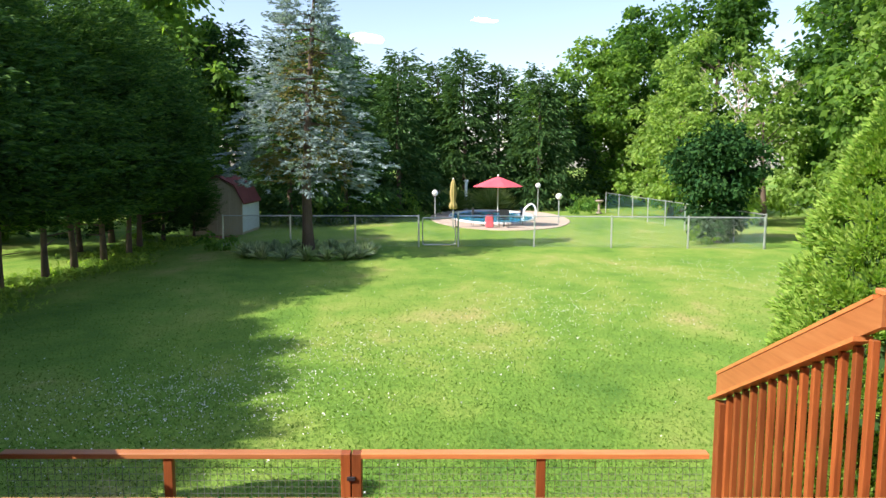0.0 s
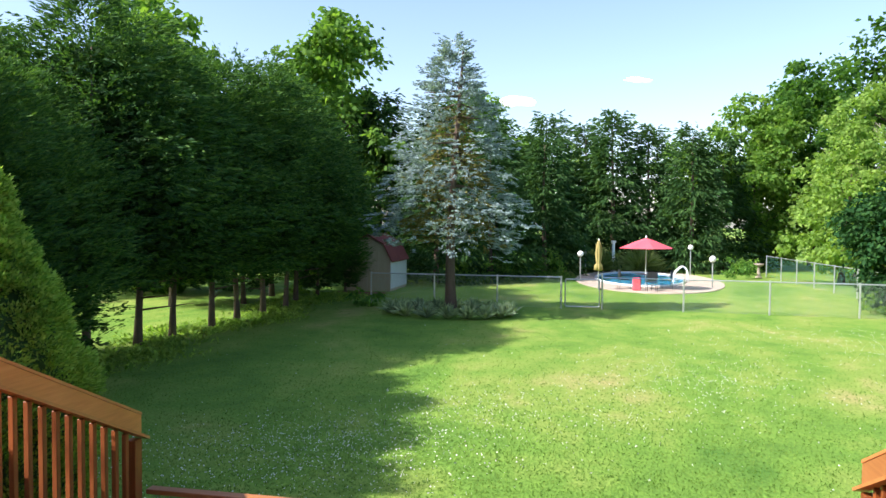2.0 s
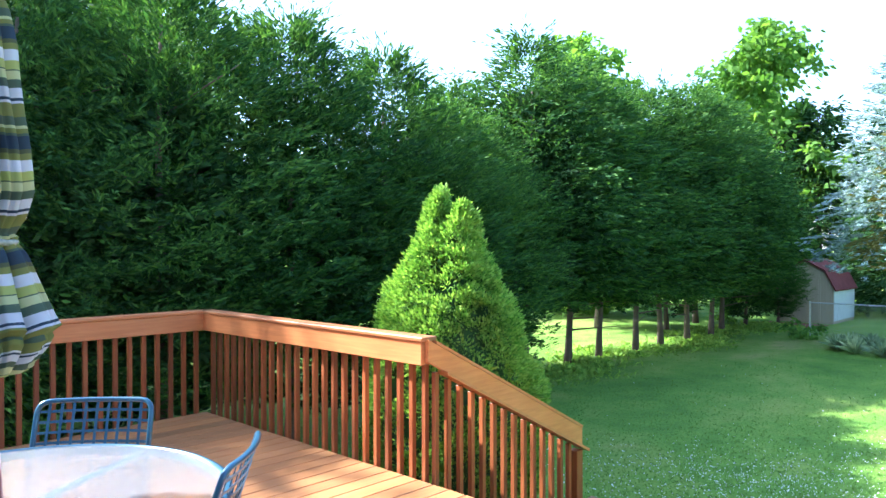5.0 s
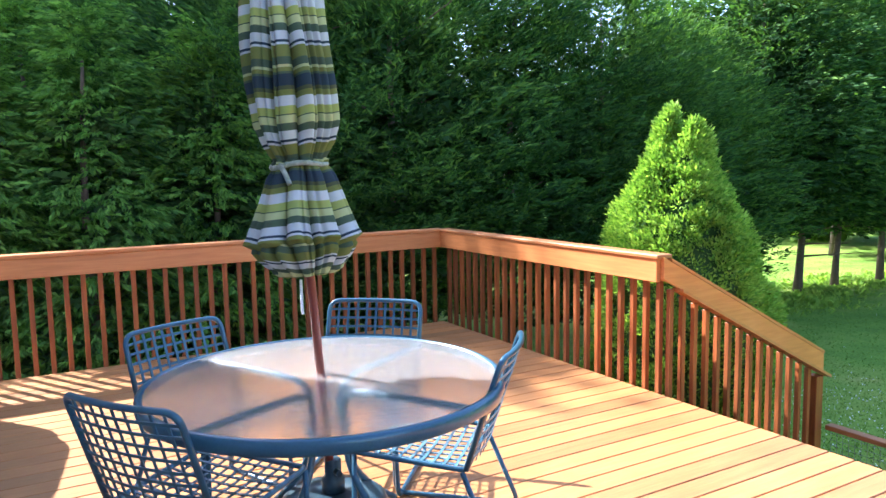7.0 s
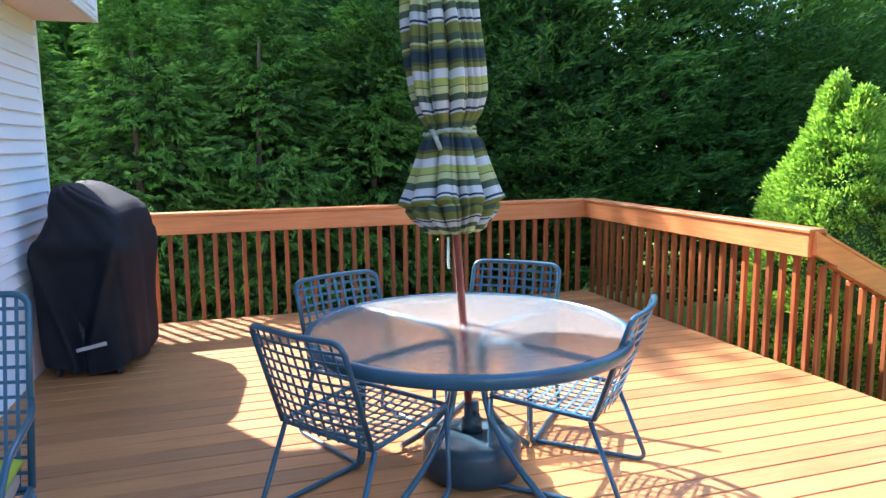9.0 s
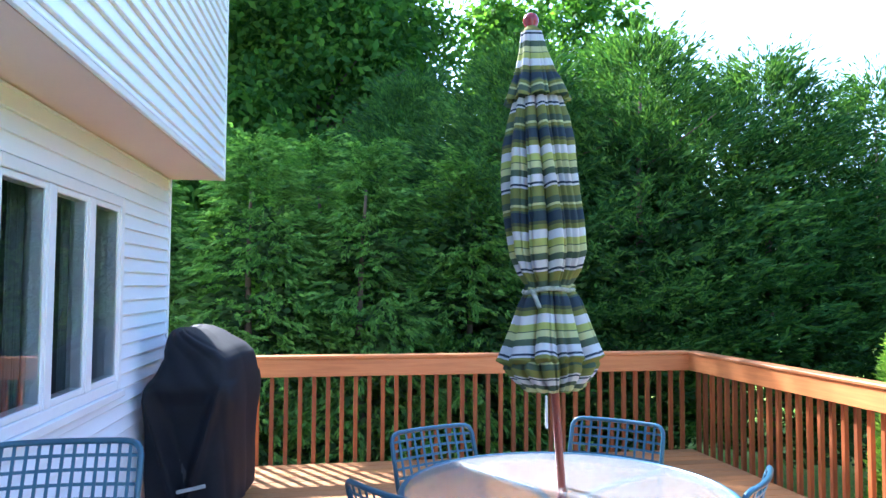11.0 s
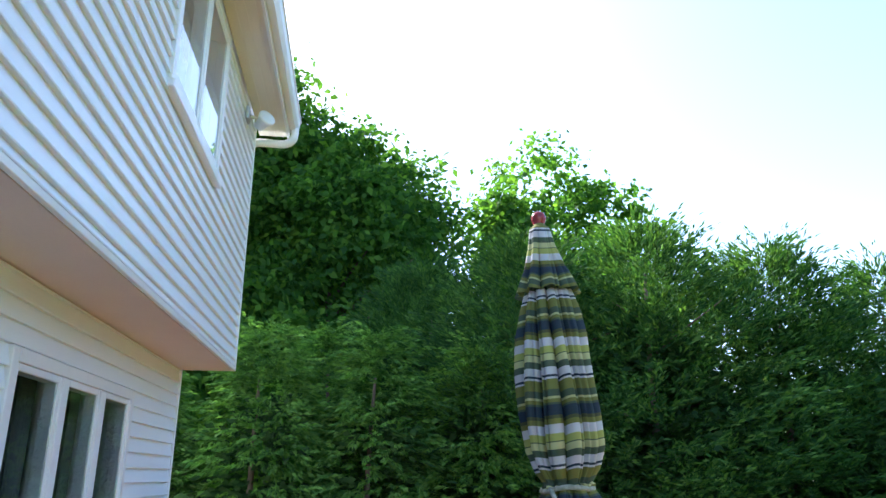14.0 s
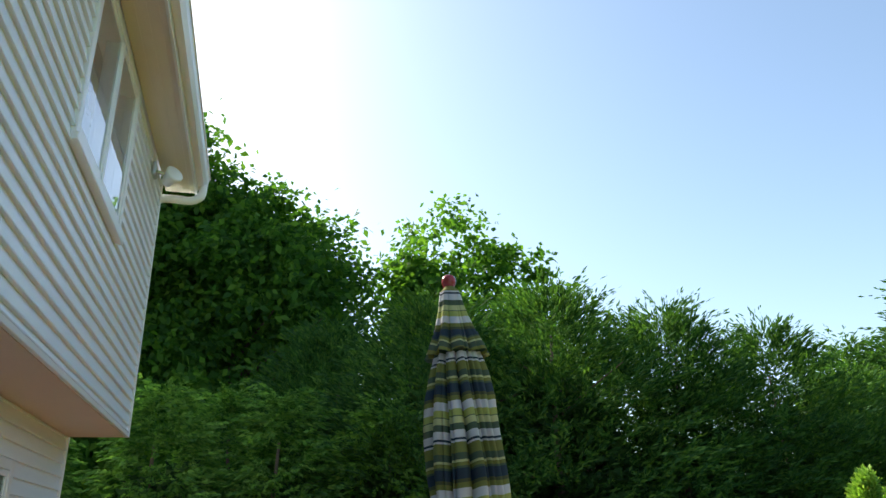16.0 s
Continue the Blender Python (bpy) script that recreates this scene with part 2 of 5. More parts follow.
CANVAS = paint("faded tan cushion", (0.36, 0.28, 0.22), (0.46, 0.38, 0.31), 0.9, 6.0, 0, 0.4, 120)
WIRE = paint("fence wire", (0.16, 0.17, 0.15), (0.3, 0.31, 0.28), 0.5, 6.0, 0.5)
TIE_CLOTH = paint("striped tie cloth", (0.10, 0.13, 0.08), (0.48, 0.48, 0.42), 0.85, 28.0, 0, 0.2)
PALE_SHEET = paint("pale blue window sheet", (0.66, 0.73, 0.80), (0.74, 0.80, 0.85), 0.9, 3.0, 0, 0.1)
MULCH = paint("red mulch", (0.16, 0.05, 0.03), (0.3, 0.1, 0.06), 0.95, 6.0, 0, 0.8, 60)
# room surfaces near black: the indoor dark is put into their colour
INTERIOR = paint("room darkened to look unlit", (0.05, 0.045, 0.04), (0.08, 0.07, 0.065), 0.9, 1.0)
CURTAIN = paint("sheer curtain", (0.10, 0.13, 0.12), (0.16, 0.19, 0.18), 0.9, 3.0, 0, 0.2, 30, (6, 6, 0.2))

CEDAR = foliage("cedar sprays", (0.024, 0.07, 0.026), (0.047, 0.115, 0.035), (0.12, 0.22, 0.05), 0.32)
# inner needles in a darker green: the crowns' inner shade put into colour
INNER_SHADE = foliage("shade-dark inner needles", (0.02, 0.052, 0.02), (0.036, 0.085, 0.028), (0.07, 0.13, 0.038), 0.12)
ARBOR = foliage("arborvitae fans", (0.045, 0.12, 0.035), (0.10, 0.215, 0.055), (0.175, 0.32, 0.08), 0.45)
MAPLE = foliage("maple leaves", (0.032, 0.09, 0.024), (0.058, 0.14, 0.032), (0.13, 0.25, 0.042), 0.55)
WOODS = foliage("woodland leaves", (0.07, 0.155, 0.035), (0.125, 0.24, 0.05), (0.22, 0.35, 0.075), 0.45)
WILLOW = foliage("pale green leaves", (0.12, 0.22, 0.05), (0.2, 0.32, 0.075), (0.3, 0.42, 0.11), 0.45)
NORWAY = foliage("dark spruce needles", (0.025, 0.07, 0.026), (0.045, 0.105, 0.035), (0.08, 0.155, 0.045), 0.2)
BLUE = foliage("blue spruce needles", (0.13, 0.19, 0.22), (0.25, 0.33, 0.37), (0.42, 0.50, 0.54), 0.2)
BLUE_OLD = foliage("tan inner needles", (0.12, 0.11, 0.035), (0.2, 0.18, 0.06), (0.28, 0.25, 0.1), 0.2)
ALBERTA = foliage("bright dwarf spruce needles", (0.11, 0.24, 0.045), (0.26, 0.42, 0.08), (0.43, 0.57, 0.15), 0.35)
YEW = foliage("dark yew needles", (0.012, 0.05, 0.016), (0.025, 0.08, 0.024), (0.05, 0.12, 0.03), 0.15)
HOSTA = foliage("pale hosta leaves", (0.2, 0.28, 0.18), (0.34, 0.42, 0.28), (0.5, 0.56, 0.4), 0.3)
REED = foliage("pale ornamental grass", (0.15, 0.22, 0.06), (0.24, 0.32, 0.11), (0.34, 0.4, 0.18), 0.35)
BLADES = foliage("grass blades", (0.08, 0.175, 0.03), (0.14, 0.245, 0.042), (0.225, 0.3, 0.07), 0.25)


def lawn_material():
    m, nt, p = nodes_of("lawn")
    big, mid = noise_of(nt, 0.22, 4, (1, 0.6, 1), 0.6, "World", 0.6), noise_of(nt, 1.1, 5, (1, 0.8, 1), 0.65, "World")
    fine = noise_of(nt, 24, 4, (1, 0.5, 1), 0.7, "World")
    r = ramp_of(nt, [(0.34, (0.085, 0.19, 0.032)), (0.46, (0.15, 0.275, 0.044)), (0.56, (0.225, 0.315, 0.066)), (0.66, (0.36, 0.335, 0.13))])
    nt.links.new(mixed(nt, 0.36, big.outputs["Fac"], mid.outputs["Fac"]), r.inputs[0])
    g = ramp_of(nt, [(0.25, (0.55, 0.6, 0.5)), (0.5, (1, 1, 1)), (0.75, (1.35, 1.3, 1.25))])
    nt.links.new(fine.outputs["Fac"], g.inputs[0])
    nt.links.new(mixed(nt, 0.85, r.outputs[0], g.outputs[0], "MULTIPLY"), p.inputs["Base Color"])
    p.inputs["Roughness"].default_value, p.inputs["Specular IOR Level"].default_value = 0.9, 0.1
    bump_of(nt, p, fine.outputs["Fac"], 0.7, 0.05)
    return m


LAWN = lawn_material()


def glass_material(name, tint, rough, wave=0.0, mixin=0.0):
    m, nt, p = nodes_of(name)
    p.inputs["Base Color"].default_value = (*tint, 1)
    p.inputs["Transmission Weight"].default_value, p.inputs["Roughness"].default_value, p.inputs["IOR"].default_value = 1.0 - mixin, rough, 1.45
    if wave:
        n = noise_of(nt, 28, 3, (1, 1, 1), 0.55)
        bump_of(nt, p, n.outputs["Fac"], wave, 0.006)
    return m


PANE = glass_material("window glass", (0.9, 0.94, 0.95), 0.0)
TABLE_GLASS = glass_material("rippled table glass", (0.96, 0.97, 0.98), 0.10, 0.24, 0.045)
GLOBE = paint("white lamp globe", (0.8, 0.8, 0.8), (0.86, 0.86, 0.86), 0.15, 4.0, 0, 0.0)


def water_material():
    m, nt, p = nodes_of("pool water")
    n = noise_of(nt, 3.0, 3, (1, 1, 1), 0.5, "World", 0.5)
    r = ramp_of(nt, [(0.3, (0.02, 0.32, 0.62)), (0.7, (0.08, 0.5, 0.78))])
    nt.links.new(n.outputs["Fac"], r.inputs[0])
    nt.links.new(r.outputs[0], p.inputs["Base Color"])
    p.inputs["Roughness"].default_value = 0.05
    bump_of(nt, p, n.outputs["Fac"], 0.2, 0.03)
    return m


WATER = water_material()


def stripe_material():
    """Striped canvas, its bands laid along the cloth from the crown to the hem."""
    m, nt, p = nodes_of("striped umbrella canvas")
    uv = nt.nodes.new("ShaderNodeUVMap")
    sep = nt.nodes.new("ShaderNodeSeparateXYZ")
    nt.links.new(uv.outputs[0], sep.inputs[0])
    fr = nt.nodes.new("ShaderNodeMath")
    fr.operation = "FRACT"
    nt.links.new(sep.outputs[1], fr.inputs[0])
    olive, lime, pale = (0.21, 0.22, 0.065), (0.40, 0.43, 0.13), (0.52, 0.53, 0.27)
    white, navy, sage, dusk = (0.62, 0.62, 0.67), (0.04, 0.06, 0.085), (0.09, 0.125, 0.085), (0.10, 0.11, 0.055)
    r = ramp_of(nt, [(0.0, white), (0.10, lime), (0.18, sage), (0.193, pale), (0.27, sage), (0.35, white), (0.44, navy), (0.465, white),
                     (0.49, olive), (0.61, sage), (0.69, pale), (0.715, olive), (0.76, sage), (0.785, navy), (0.90, dusk), (0.94, olive)], "CONSTANT")
    nt.links.new(fr.outputs[0], r.inputs[0])
    weave, soil = noise_of(nt, 300, 2), noise_of(nt, 5, 3)
    sh = ramp_of(nt, [(0.3, (0.85, 0.85, 0.83)), (0.7, (1.05, 1.05, 1.05))])
    nt.links.new(soil.outputs["Fac"], sh.inputs[0])
    col = mixed(nt, 1.0, r.outputs[0], sh.outputs[0], "MULTIPLY")
    nt.links.new(col, p.inputs["Base Color"])
    p.inputs["Roughness"].default_value, p.inputs["Specular IOR Level"].default_value = 0.85, 0.15
    bump_of(nt, p, weave.outputs["Fac"], 0.15, 0.002)
    tr = nt.nodes.new("ShaderNodeBsdfTranslucent")
    nt.links.new(col, tr.inputs["Color"])
    mx = nt.nodes.new("ShaderNodeMixShader")
    mx.inputs[0].default_value = 0.25
    nt.links.new(p.outputs[0], mx.inputs[1])
    nt.links.new(tr.outputs[0], mx.inputs[2])
    nt.links.new(mx.outputs[0], nt.nodes["Material Output"].inputs[0])
    return m


STRIPES = stripe_material()


def link_mesh(name, tint):
    """Woven chain link: thin wires in a diamond net, with air between them."""
    m, nt, p = nodes_of(name)
    p.inputs["Base Color"].default_value, p.inputs["Roughness"].default_value, p.inputs["Metallic"].default_value = (*tint, 1), 0.5, 0.3
    g = nt.nodes.new("ShaderNodeNewGeometry")
    out = []
    for s in (1, -1):
        d = nt.nodes.new("ShaderNodeVectorMath")
        d.operation = "DOT_PRODUCT"
        d.inputs[1].default_value = (14, 14, 14 * s)
        nt.links.new(g.outputs["Position"], d.inputs[0])
        f = nt.nodes.new("ShaderNodeMath")
        f.operation = "FRACT"
        nt.links.new(d.outputs["Value"], f.inputs[0])
        l = nt.nodes.new("ShaderNodeMath")
        l.operation = "LESS_THAN"
        l.inputs[1].default_value = 0.065
        nt.links.new(f.outputs[0], l.inputs[0])
        out.append(l)
    mx = nt.nodes.new("ShaderNodeMath")
    mx.operation = "MAXIMUM"
    nt.links.new(out[0].outputs[0], mx.inputs[0])
    nt.links.new(out[1].outputs[0], mx.inputs[1])
    nt.links.new(mx.outputs[0], p.inputs["Alpha"])
    return m


CHAIN = link_mesh("chain link", (0.35, 0.42, 0.38))
CHAIN_GREEN = link_mesh("green chain link", (0.10, 0.30, 0.27))

# ---- ground ----
g = Form()
g.add([(-400, -400, GROUND), (400, -400, GROUND), (400, 500, GROUND), (-400, 500, GROUND)], [(0, 1, 2, 3)])
ground = tagged(part("ground", g, LAWN), "mown green lawn with dry patches", "lawn", kind="structure")


def leaf_mesh(name, base, way, length, width, mat, droop=0.0, seed=0):
    """Pointed sprays, one four-sided blade each, from their stalks along their ways."""
    rng = np.random.default_rng(seed)
    n = len(base)
    way = way / np.maximum(np.linalg.norm(way, axis=1, keepdims=True), 1e-6)
    side = np.cross(way, rng.normal(size=(n, 3)))
    side /= np.maximum(np.linalg.norm(side, axis=1, keepdims=True), 1e-6)
    length, width = np.broadcast_to(length, n)[:, None], np.broadcast_to(width, n)[:, None]
    mid = base + way * length * 0.5
    tip = base + way * length
    tip[:, 2] -= (droop * length)[:, 0]
    v = np.stack([base, mid + side * width * 0.5, tip, mid - side * width * 0.5], 1).reshape(-1, 3)
    me = bpy.data.meshes.new(name)
    me.vertices.add(4 * n)
    me.vertices.foreach_set("co", v.astype(np.float32).ravel())
    me.loops.add(4 * n)
    me.loops.foreach_set("vertex_index", np.arange(4 * n, dtype=np.int32))
    me.polygons.add(n)
    me.polygons.foreach_set("loop_start", np.arange(0, 4 * n, 4, dtype=np.int32))
    me.materials.append(mat)
    me.update(calc_edges=True)
    return me


def trunk_form(height, r, lean=0.0, seed=0, limbs=0, limb_from=0.3, limb_len=1.5, limb_up=0.4):
    rng = np.random.default_rng(seed)
    f = Form()
    pts, rs = [], []
    for i in range(9):
        q = i / 8
        pts.append((lean * q * q + 0.06 * math.sin(5 * q + seed), 0.06 * math.cos(4 * q + seed) - 0.06, height * q - 0.05))
        rs.append(r * (1.25 if i == 0 else 1) * (1 - 0.8 * q))
    f.tube(pts, rs, 8)
    for _ in range(limbs):
        q = rng.uniform(limb_from, 0.9)
        g = rng.uniform(0, 2 * math.pi)
        L = limb_len * rng.uniform(0.6, 1.1)
        a = Vector((lean * q * q, 0, height * q))
        d = Vector((math.cos(g), math.sin(g), 0))
        f.tube([a, a + d * L * 0.45 + Vector((0, 0, L * limb_up * 0.5)), a + d * L + Vector((0, 0, L * limb_up))], [r * 0.35 * (1 - q * 0.5), r * 0.22 * (1 - q * 0.5), r * 0.06], 5)
    return f


def conifer_crown(name, height, radius, low, shape, count, per, size, mat, rise=0.1, sag=0.15, spread=0.35, seed=0, inner=0.2, ratio=0.4, droop=0.1, tufts=7, plume=1.9, scatter=1.0):
    """Boughs round a stem from the height low up; shape(q) is the share of the radius at q of the crown's height."""
    rng = np.random.default_rng(seed)
    q = rng.random(count) ** 0.85
    az = rng.uniform(0, 2 * np.pi, count)
    L = radius * np.array([shape(a) for a in q]) * rng.uniform(0.72, 1.12, count) + 0.08
    z = low + q * (height - low)
    n = np.maximum(4, (per * (0.35 + L / radius)).astype(int))
    b = np.repeat(np.arange(count), n)
    m = len(b)
    # each bough carries a few twigs, and each twig a tuft of sprays
    twigs = np.maximum(2, (tufts * (0.4 + L / radius)).astype(int))
    first = np.concatenate([[0], np.cumsum(twigs)[:-1]])
    tb = np.repeat(np.arange(count), twigs)
    k = len(tb)
    ts = inner + (1 - inner) * rng.random(k) ** 0.65
    toff = rng.normal(size=k) * spread * L[tb] * np.sqrt(1.05 - ts) * 0.65
    tz = rng.normal(size=k) * 0.05 * radius
    tway = rng.normal(size=(k, 3)) * np.array([0.5, 0.5, 0.18])
    w = first[b] + (rng.random(m) * twigs[b]).astype(int)
    d = np.stack([np.cos(az), np.sin(az), np.zeros(count)], 1)[b]
    cross = np.stack([-d[:, 1], d[:, 0], np.zeros(m)], 1)
    s = ts[w]
    way = d + tway[w]
    way[:, 2] += rise - 1.2 * sag * s + q[b] ** 3 * 0.5
    along = rng.random(m)
    pos = d * (s * L[b])[:, None] + cross * toff[w][:, None]
    pos[:, 2] += z[b] + rise * s * L[b] - sag * (s ** 2) * L[b] + tz[w]
    pos = pos + way * (along * size * plume)[:, None] + rng.normal(size=(m, 3)) * size * scatter * np.array([0.28, 0.28, 0.16])
    way = way + cross * (rng.choice([-1, 1], m) * rng.uniform(0.2, 1.0, m) * (1.15 - along))[:, None] + rng.normal(size=(m, 3)) * 0.18 * scatter
    ln = size * rng.uniform(0.6, 1.3, m)
    return leaf_mesh(name, pos, way, ln, ln * ratio, mat, droop, seed)


def leafy_crown(name, blobs, per, size, mat, seed=0, fill=0.55):
    """Leaves in clumps; a blob is (centre, radius). Most leaves lie near a clump's outside."""
    rng = np.random.default_rng(seed)
    P, W = [], []
    for c, r in blobs:
        k = int(per * r * r)
        sub = rng.normal(size=(max(6, k // 45), 3))
        sub /= np.linalg.norm(sub, axis=1, keepdims=True)
        sub *= (r * rng.uniform(fill, 1.0, (len(sub), 1)))
        w = rng.integers(0, len(sub), k)
        p = sub[w] + rng.normal(size=(k, 3)) * r * 0.17 * np.array([1.1, 1.1, 0.7])
        P.append(p + np.array(c))
        W.append(rng.normal(size=(k, 3)) * np.array([1, 1, 0.6]) + p / r * 0.5 - np.array([0, 0, 0.35]))
    P, W = np.concatenate(P), np.concatenate(W)
    ln = size * rng.uniform(0.6, 1.3, len(P))
    return leaf_mesh(name, P, W, ln, ln * 0.62, mat, 0.15, seed)


def tree(name, label, crowns, trunk, bark, at, turn=0.0, scale=1.0, group=""):
    t = thing(name, label, "tree", pose(*at, 0, 0, turn) @ Matrix.Scale(scale, 4), group)
    part("trunk", trunk, bark, t, smooth=True)
    for nm, me in crowns:
        part(nm, me, None, t)
    return t


def place(kind, at, turn, scale=1.0, tall=None):
    return copy_thing(kind, pose(*at, 0, 0, turn) @ Matrix.Diagonal((scale, scale, tall or scale, 1)))


# cedars that stand in a row along the lawn
def cedar_shape(q):
    return (0.85 + 0.25 * math.sin(3.0 * q + 0.2)) * (1 - q ** 2.2) ** 0.8 * (0.7 + 0.3 * min(1, q * 5))


cedar_low = []
for k in range(3):
    cr = conifer_crown("crown", 7.4, 2.4, 0.6, cedar_shape, 430, 135, 0.125, CEDAR, 0.45, 0.05, 0.5, 11 + k, 0.25, 0.25, 0.05, 10, 2.8, 0.9)
    # dark inner sprays close the gaps and paint the shade within the crown
    deep = conifer_crown("inner_foliage", 6.0, 1.35, 0.5, cedar_shape, 170, 80, 0.17, INNER_SHADE, 0.25, 0.1, 0.5, 15 + k, 0.1, 0.5)
    t = tree("cedar_tree", "dense dark green cedar with feathery sprays", [("crown", cr), ("inner_foliage", deep)], trunk_form(6.8, 0.12, 0.2, k, 8, 0.2, 1.6, 0.35), BARK, (-10.3, 4.9 + 2.1 * k, GROUND), 70 * k, 0.95 - 0.03 * k, "cedar row")
    cedar_low.append(t)
cedar_high = []
for k in range(2):
    cr = conifer_crown("crown", 9.2, 3.0, 1.6, cedar_shape, 350, 84, 0.18, CEDAR, 0.25, 0.15, 0.5, 21 + k, 0.2, 0.27, 0.1, 9, 2.6, 0.9)
    # darker sprays near the stem, shade by colour
    deep = conifer_crown("inner_foliage", 7.6, 1.8, 1.8, cedar_shape, 170, 70, 0.22, INNER_SHADE, 0.2, 0.15, 0.5, 25 + k, 0.1, 0.5)
    t = tree("cedar_tree", "tall cedar with bare lower trunk beside the lawn", [("crown", cr), ("inner_foliage", deep)], trunk_form(7.9, 0.11, 0.3, k + 5, 16, 0.12, 1.5, 0.1), BARK, (-11.6, 15.2 + 1.9 * k, GROUND), 40 * k, 0.92, "cedar row")
    cedar_high.append(t)
for i, (x, y, s) in enumerate([(-10.9, 3.1, 0.98), (-10.4, 11.1, 0.87), (-11.0, 12.8, 0.9), (-12.6, 5.6, 0.85), (-13.6, 1.8, 1.05), (-11.7, 30.0, 0.72), (-13.4, 26.5, 0.9), (-11.0, 31.6, 0.5)]):
    place(cedar_low[i % 3], (x, y, GROUND), 50 + 97 * i, s)
for i, (x, y, s) in enumerate([(-11.5, 18.6, 0.9), (-11.3, 20.3, 0.94), (-11.3, 21.8, 0.97), (-11.1, 23.4, 1.0), (-11.0, 25.2, 0.97), (-11.6, 27.4, 1.0), (-13.2, 14.0, 0.88), (-13.6, 29.5, 1.1), (-15.5, 25.0, 1.1)]):
    place(cedar_high[i % 2], (x, y, GROUND), 30 + 83 * i, s)

# arborvitae hedge beyond the deck
def arbor_shape(q):
    return (1 - q) ** 0.62 * (0.75 + 0.25 * min(1, q * 6))


arbors = []
for k in range(2):
    cr = conifer_crown("crown", 5.3, 1.5, 0.25, arbor_shape, 300, 160, 0.095, ARBOR, 0.05, 0.4, 0.6, 31 + k, 0.35, 0.34, 0.2, 8, 2.6, 0.7)
    # inner fans coloured dark to act as the hedge's inner shade
    deep = conifer_crown("inner_foliage", 4.2, 0.85, 0.2, arbor_shape, 130, 60, 0.15, INNER_SHADE, 0.0, 0.3, 0.5, 35 + k, 0.1, 0.5)
    t = tree("arborvitae", "bright green arborvitae with layered drooping fans", [("crown", cr), ("inner_foliage", deep)], trunk_form(4.7, 0.09, 0, k), BARK, (-9.9, -0.9 + 1.5 * k, GROUND), 0, 1.0, "arborvitae hedge")
    arbors.append(t)
for i, (x, y, s) in enumerate([(-10.2, -2.6, 0.96), (-10.0, -4.2, 1.0), (-10.1, 2.0, 0.98), (-11.0, -0.1, 1.04), (-10.4, -5.9, 1.02)]):
    place(arbors[i % 2], (x, y, GROUND), 40 + 75 * i, s)


# broadleaf trees
def broadleaf(name, label, height, spread, low, blobs, per, size, mat, at, seed, group="", bark=None, scale=1.0):
    rng = np.random.default_rng(seed)
    bl = [((0, 0, (low + height) / 2), spread * 0.62)]
    for _ in range(blobs):
        q = rng.random()
        g = rng.uniform(0, 2 * math.pi)
        R = spread * (0.75 * math.sin(math.pi * (0.15 + 0.8 * q)) + 0.1) * rng.uniform(0.5, 1.0)
        bl.append(((R * math.cos(g), R * math.sin(g), low + q * (height - low) * 0.92), spread * rng.uniform(0.2, 0.38)))
    return tree(name, label, [("crown", leafy_crown("crown", bl, per, size, mat, seed))], trunk_form(height * 0.66, height * 0.02, 0.3, seed, 12, 0.3, spread * 0.55, 0.6), bark or BARK, at, 0, scale, group)


maples = [broadleaf("maple_tree", "tall leafy maple, sunlight through its leaves", 12.8, 4.8, 2.0, 50, 560, 0.21, MAPLE, (-18.6, 0.0, GROUND), 41, "maples behind the hedge"),
          broadleaf("maple_tree", "tall leafy maple, sunlight through its leaves", 13.0, 4.2, 2.0, 44, 600, 0.21, MAPLE, (-18.4, 6.6, GROUND), 42, "maples behind the hedge")]
place(maples[0], (-19.5, -3.3, GROUND), 130, 1.13)
place(maples[1], (-24.0, 1.0, GROUND), 200, 0.98)

woods = [broadleaf("woodland_tree", "tall bright green broadleaf tree in the woods", 17.5, 5.4, 1.5, 30, 150, 0.42, WOODS, (-22.0, 34.0, GROUND), 51 + k, "woods round the lawn", None, 0.82) for k in range(1)]
woods.append(broadleaf("woodland_tree", "tall bright green broadleaf tree in the woods", 15.5, 5.6, 1.0, 30, 150, 0.42, WOODS, (-15.0, 42.0, GROUND), 53, "woods round the lawn", None, 1.0))
woods.append(broadleaf("woodland_tree", "tall dark green oak above the other trees", 17.5, 6.0, 1.5, 30, 150, 0.42, MAPLE, (24.0, 42.0, GROUND), 54, "woods round the lawn"))
WOODS_AT = [(-25, 26, 0.76), (-20, 30, 0.85), (-29, 32, 0.85), (-28, 40, 0.9), (-19, 50, 1.0), (-9, 56, 0.85), (-1, 60, 0.68), (7, 61, 0.62), (14, 60, 0.8), (-34, 17, 0.55), (-36, 24, 0.6),
            (30, 34, 1.0), (20, 55, 1.0), (28, 50, 1.05), (24, 26, 0.95), (31, 22, 1.0), (-13, 62, 0.9), (-6, 66, 0.7), (-24, 58, 1.0), (11.6, 57, 0.8), (17, 62, 0.95), (22, 34, 0.95), (26, 18, 0.9)]
for i, (x, y, s) in enumerate(WOODS_AT):
    place(woods[(i % 2) if x < 15 else 2 - i % 2], (x, y, GROUND), 60 * i + 15, s)

willow = broadleaf("pale_tree", "pale green feathery tree by the fence", 9.2, 3.2, 0.6, 24, 260, 0.26, WILLOW, (13.5, 43.5, GROUND), 61, "pale trees")
place(willow, (16.5, 38.0, GROUND), 120, 0.95)
place(willow, (16.0, 48.5, GROUND), 220, 1.25)
place(willow, (19.5, 33.0, GROUND), 20, 1.0)
place(willow, (18.5, 27.0, GROUND), 80, 0.95)

# half-bare tree among the pale ones
bare = thing("bare_tree", "half-dead tree with pale bare limbs", "tree", pose(15.2, 40.0, GROUND))
f = Form()
rg = random.Random(5)


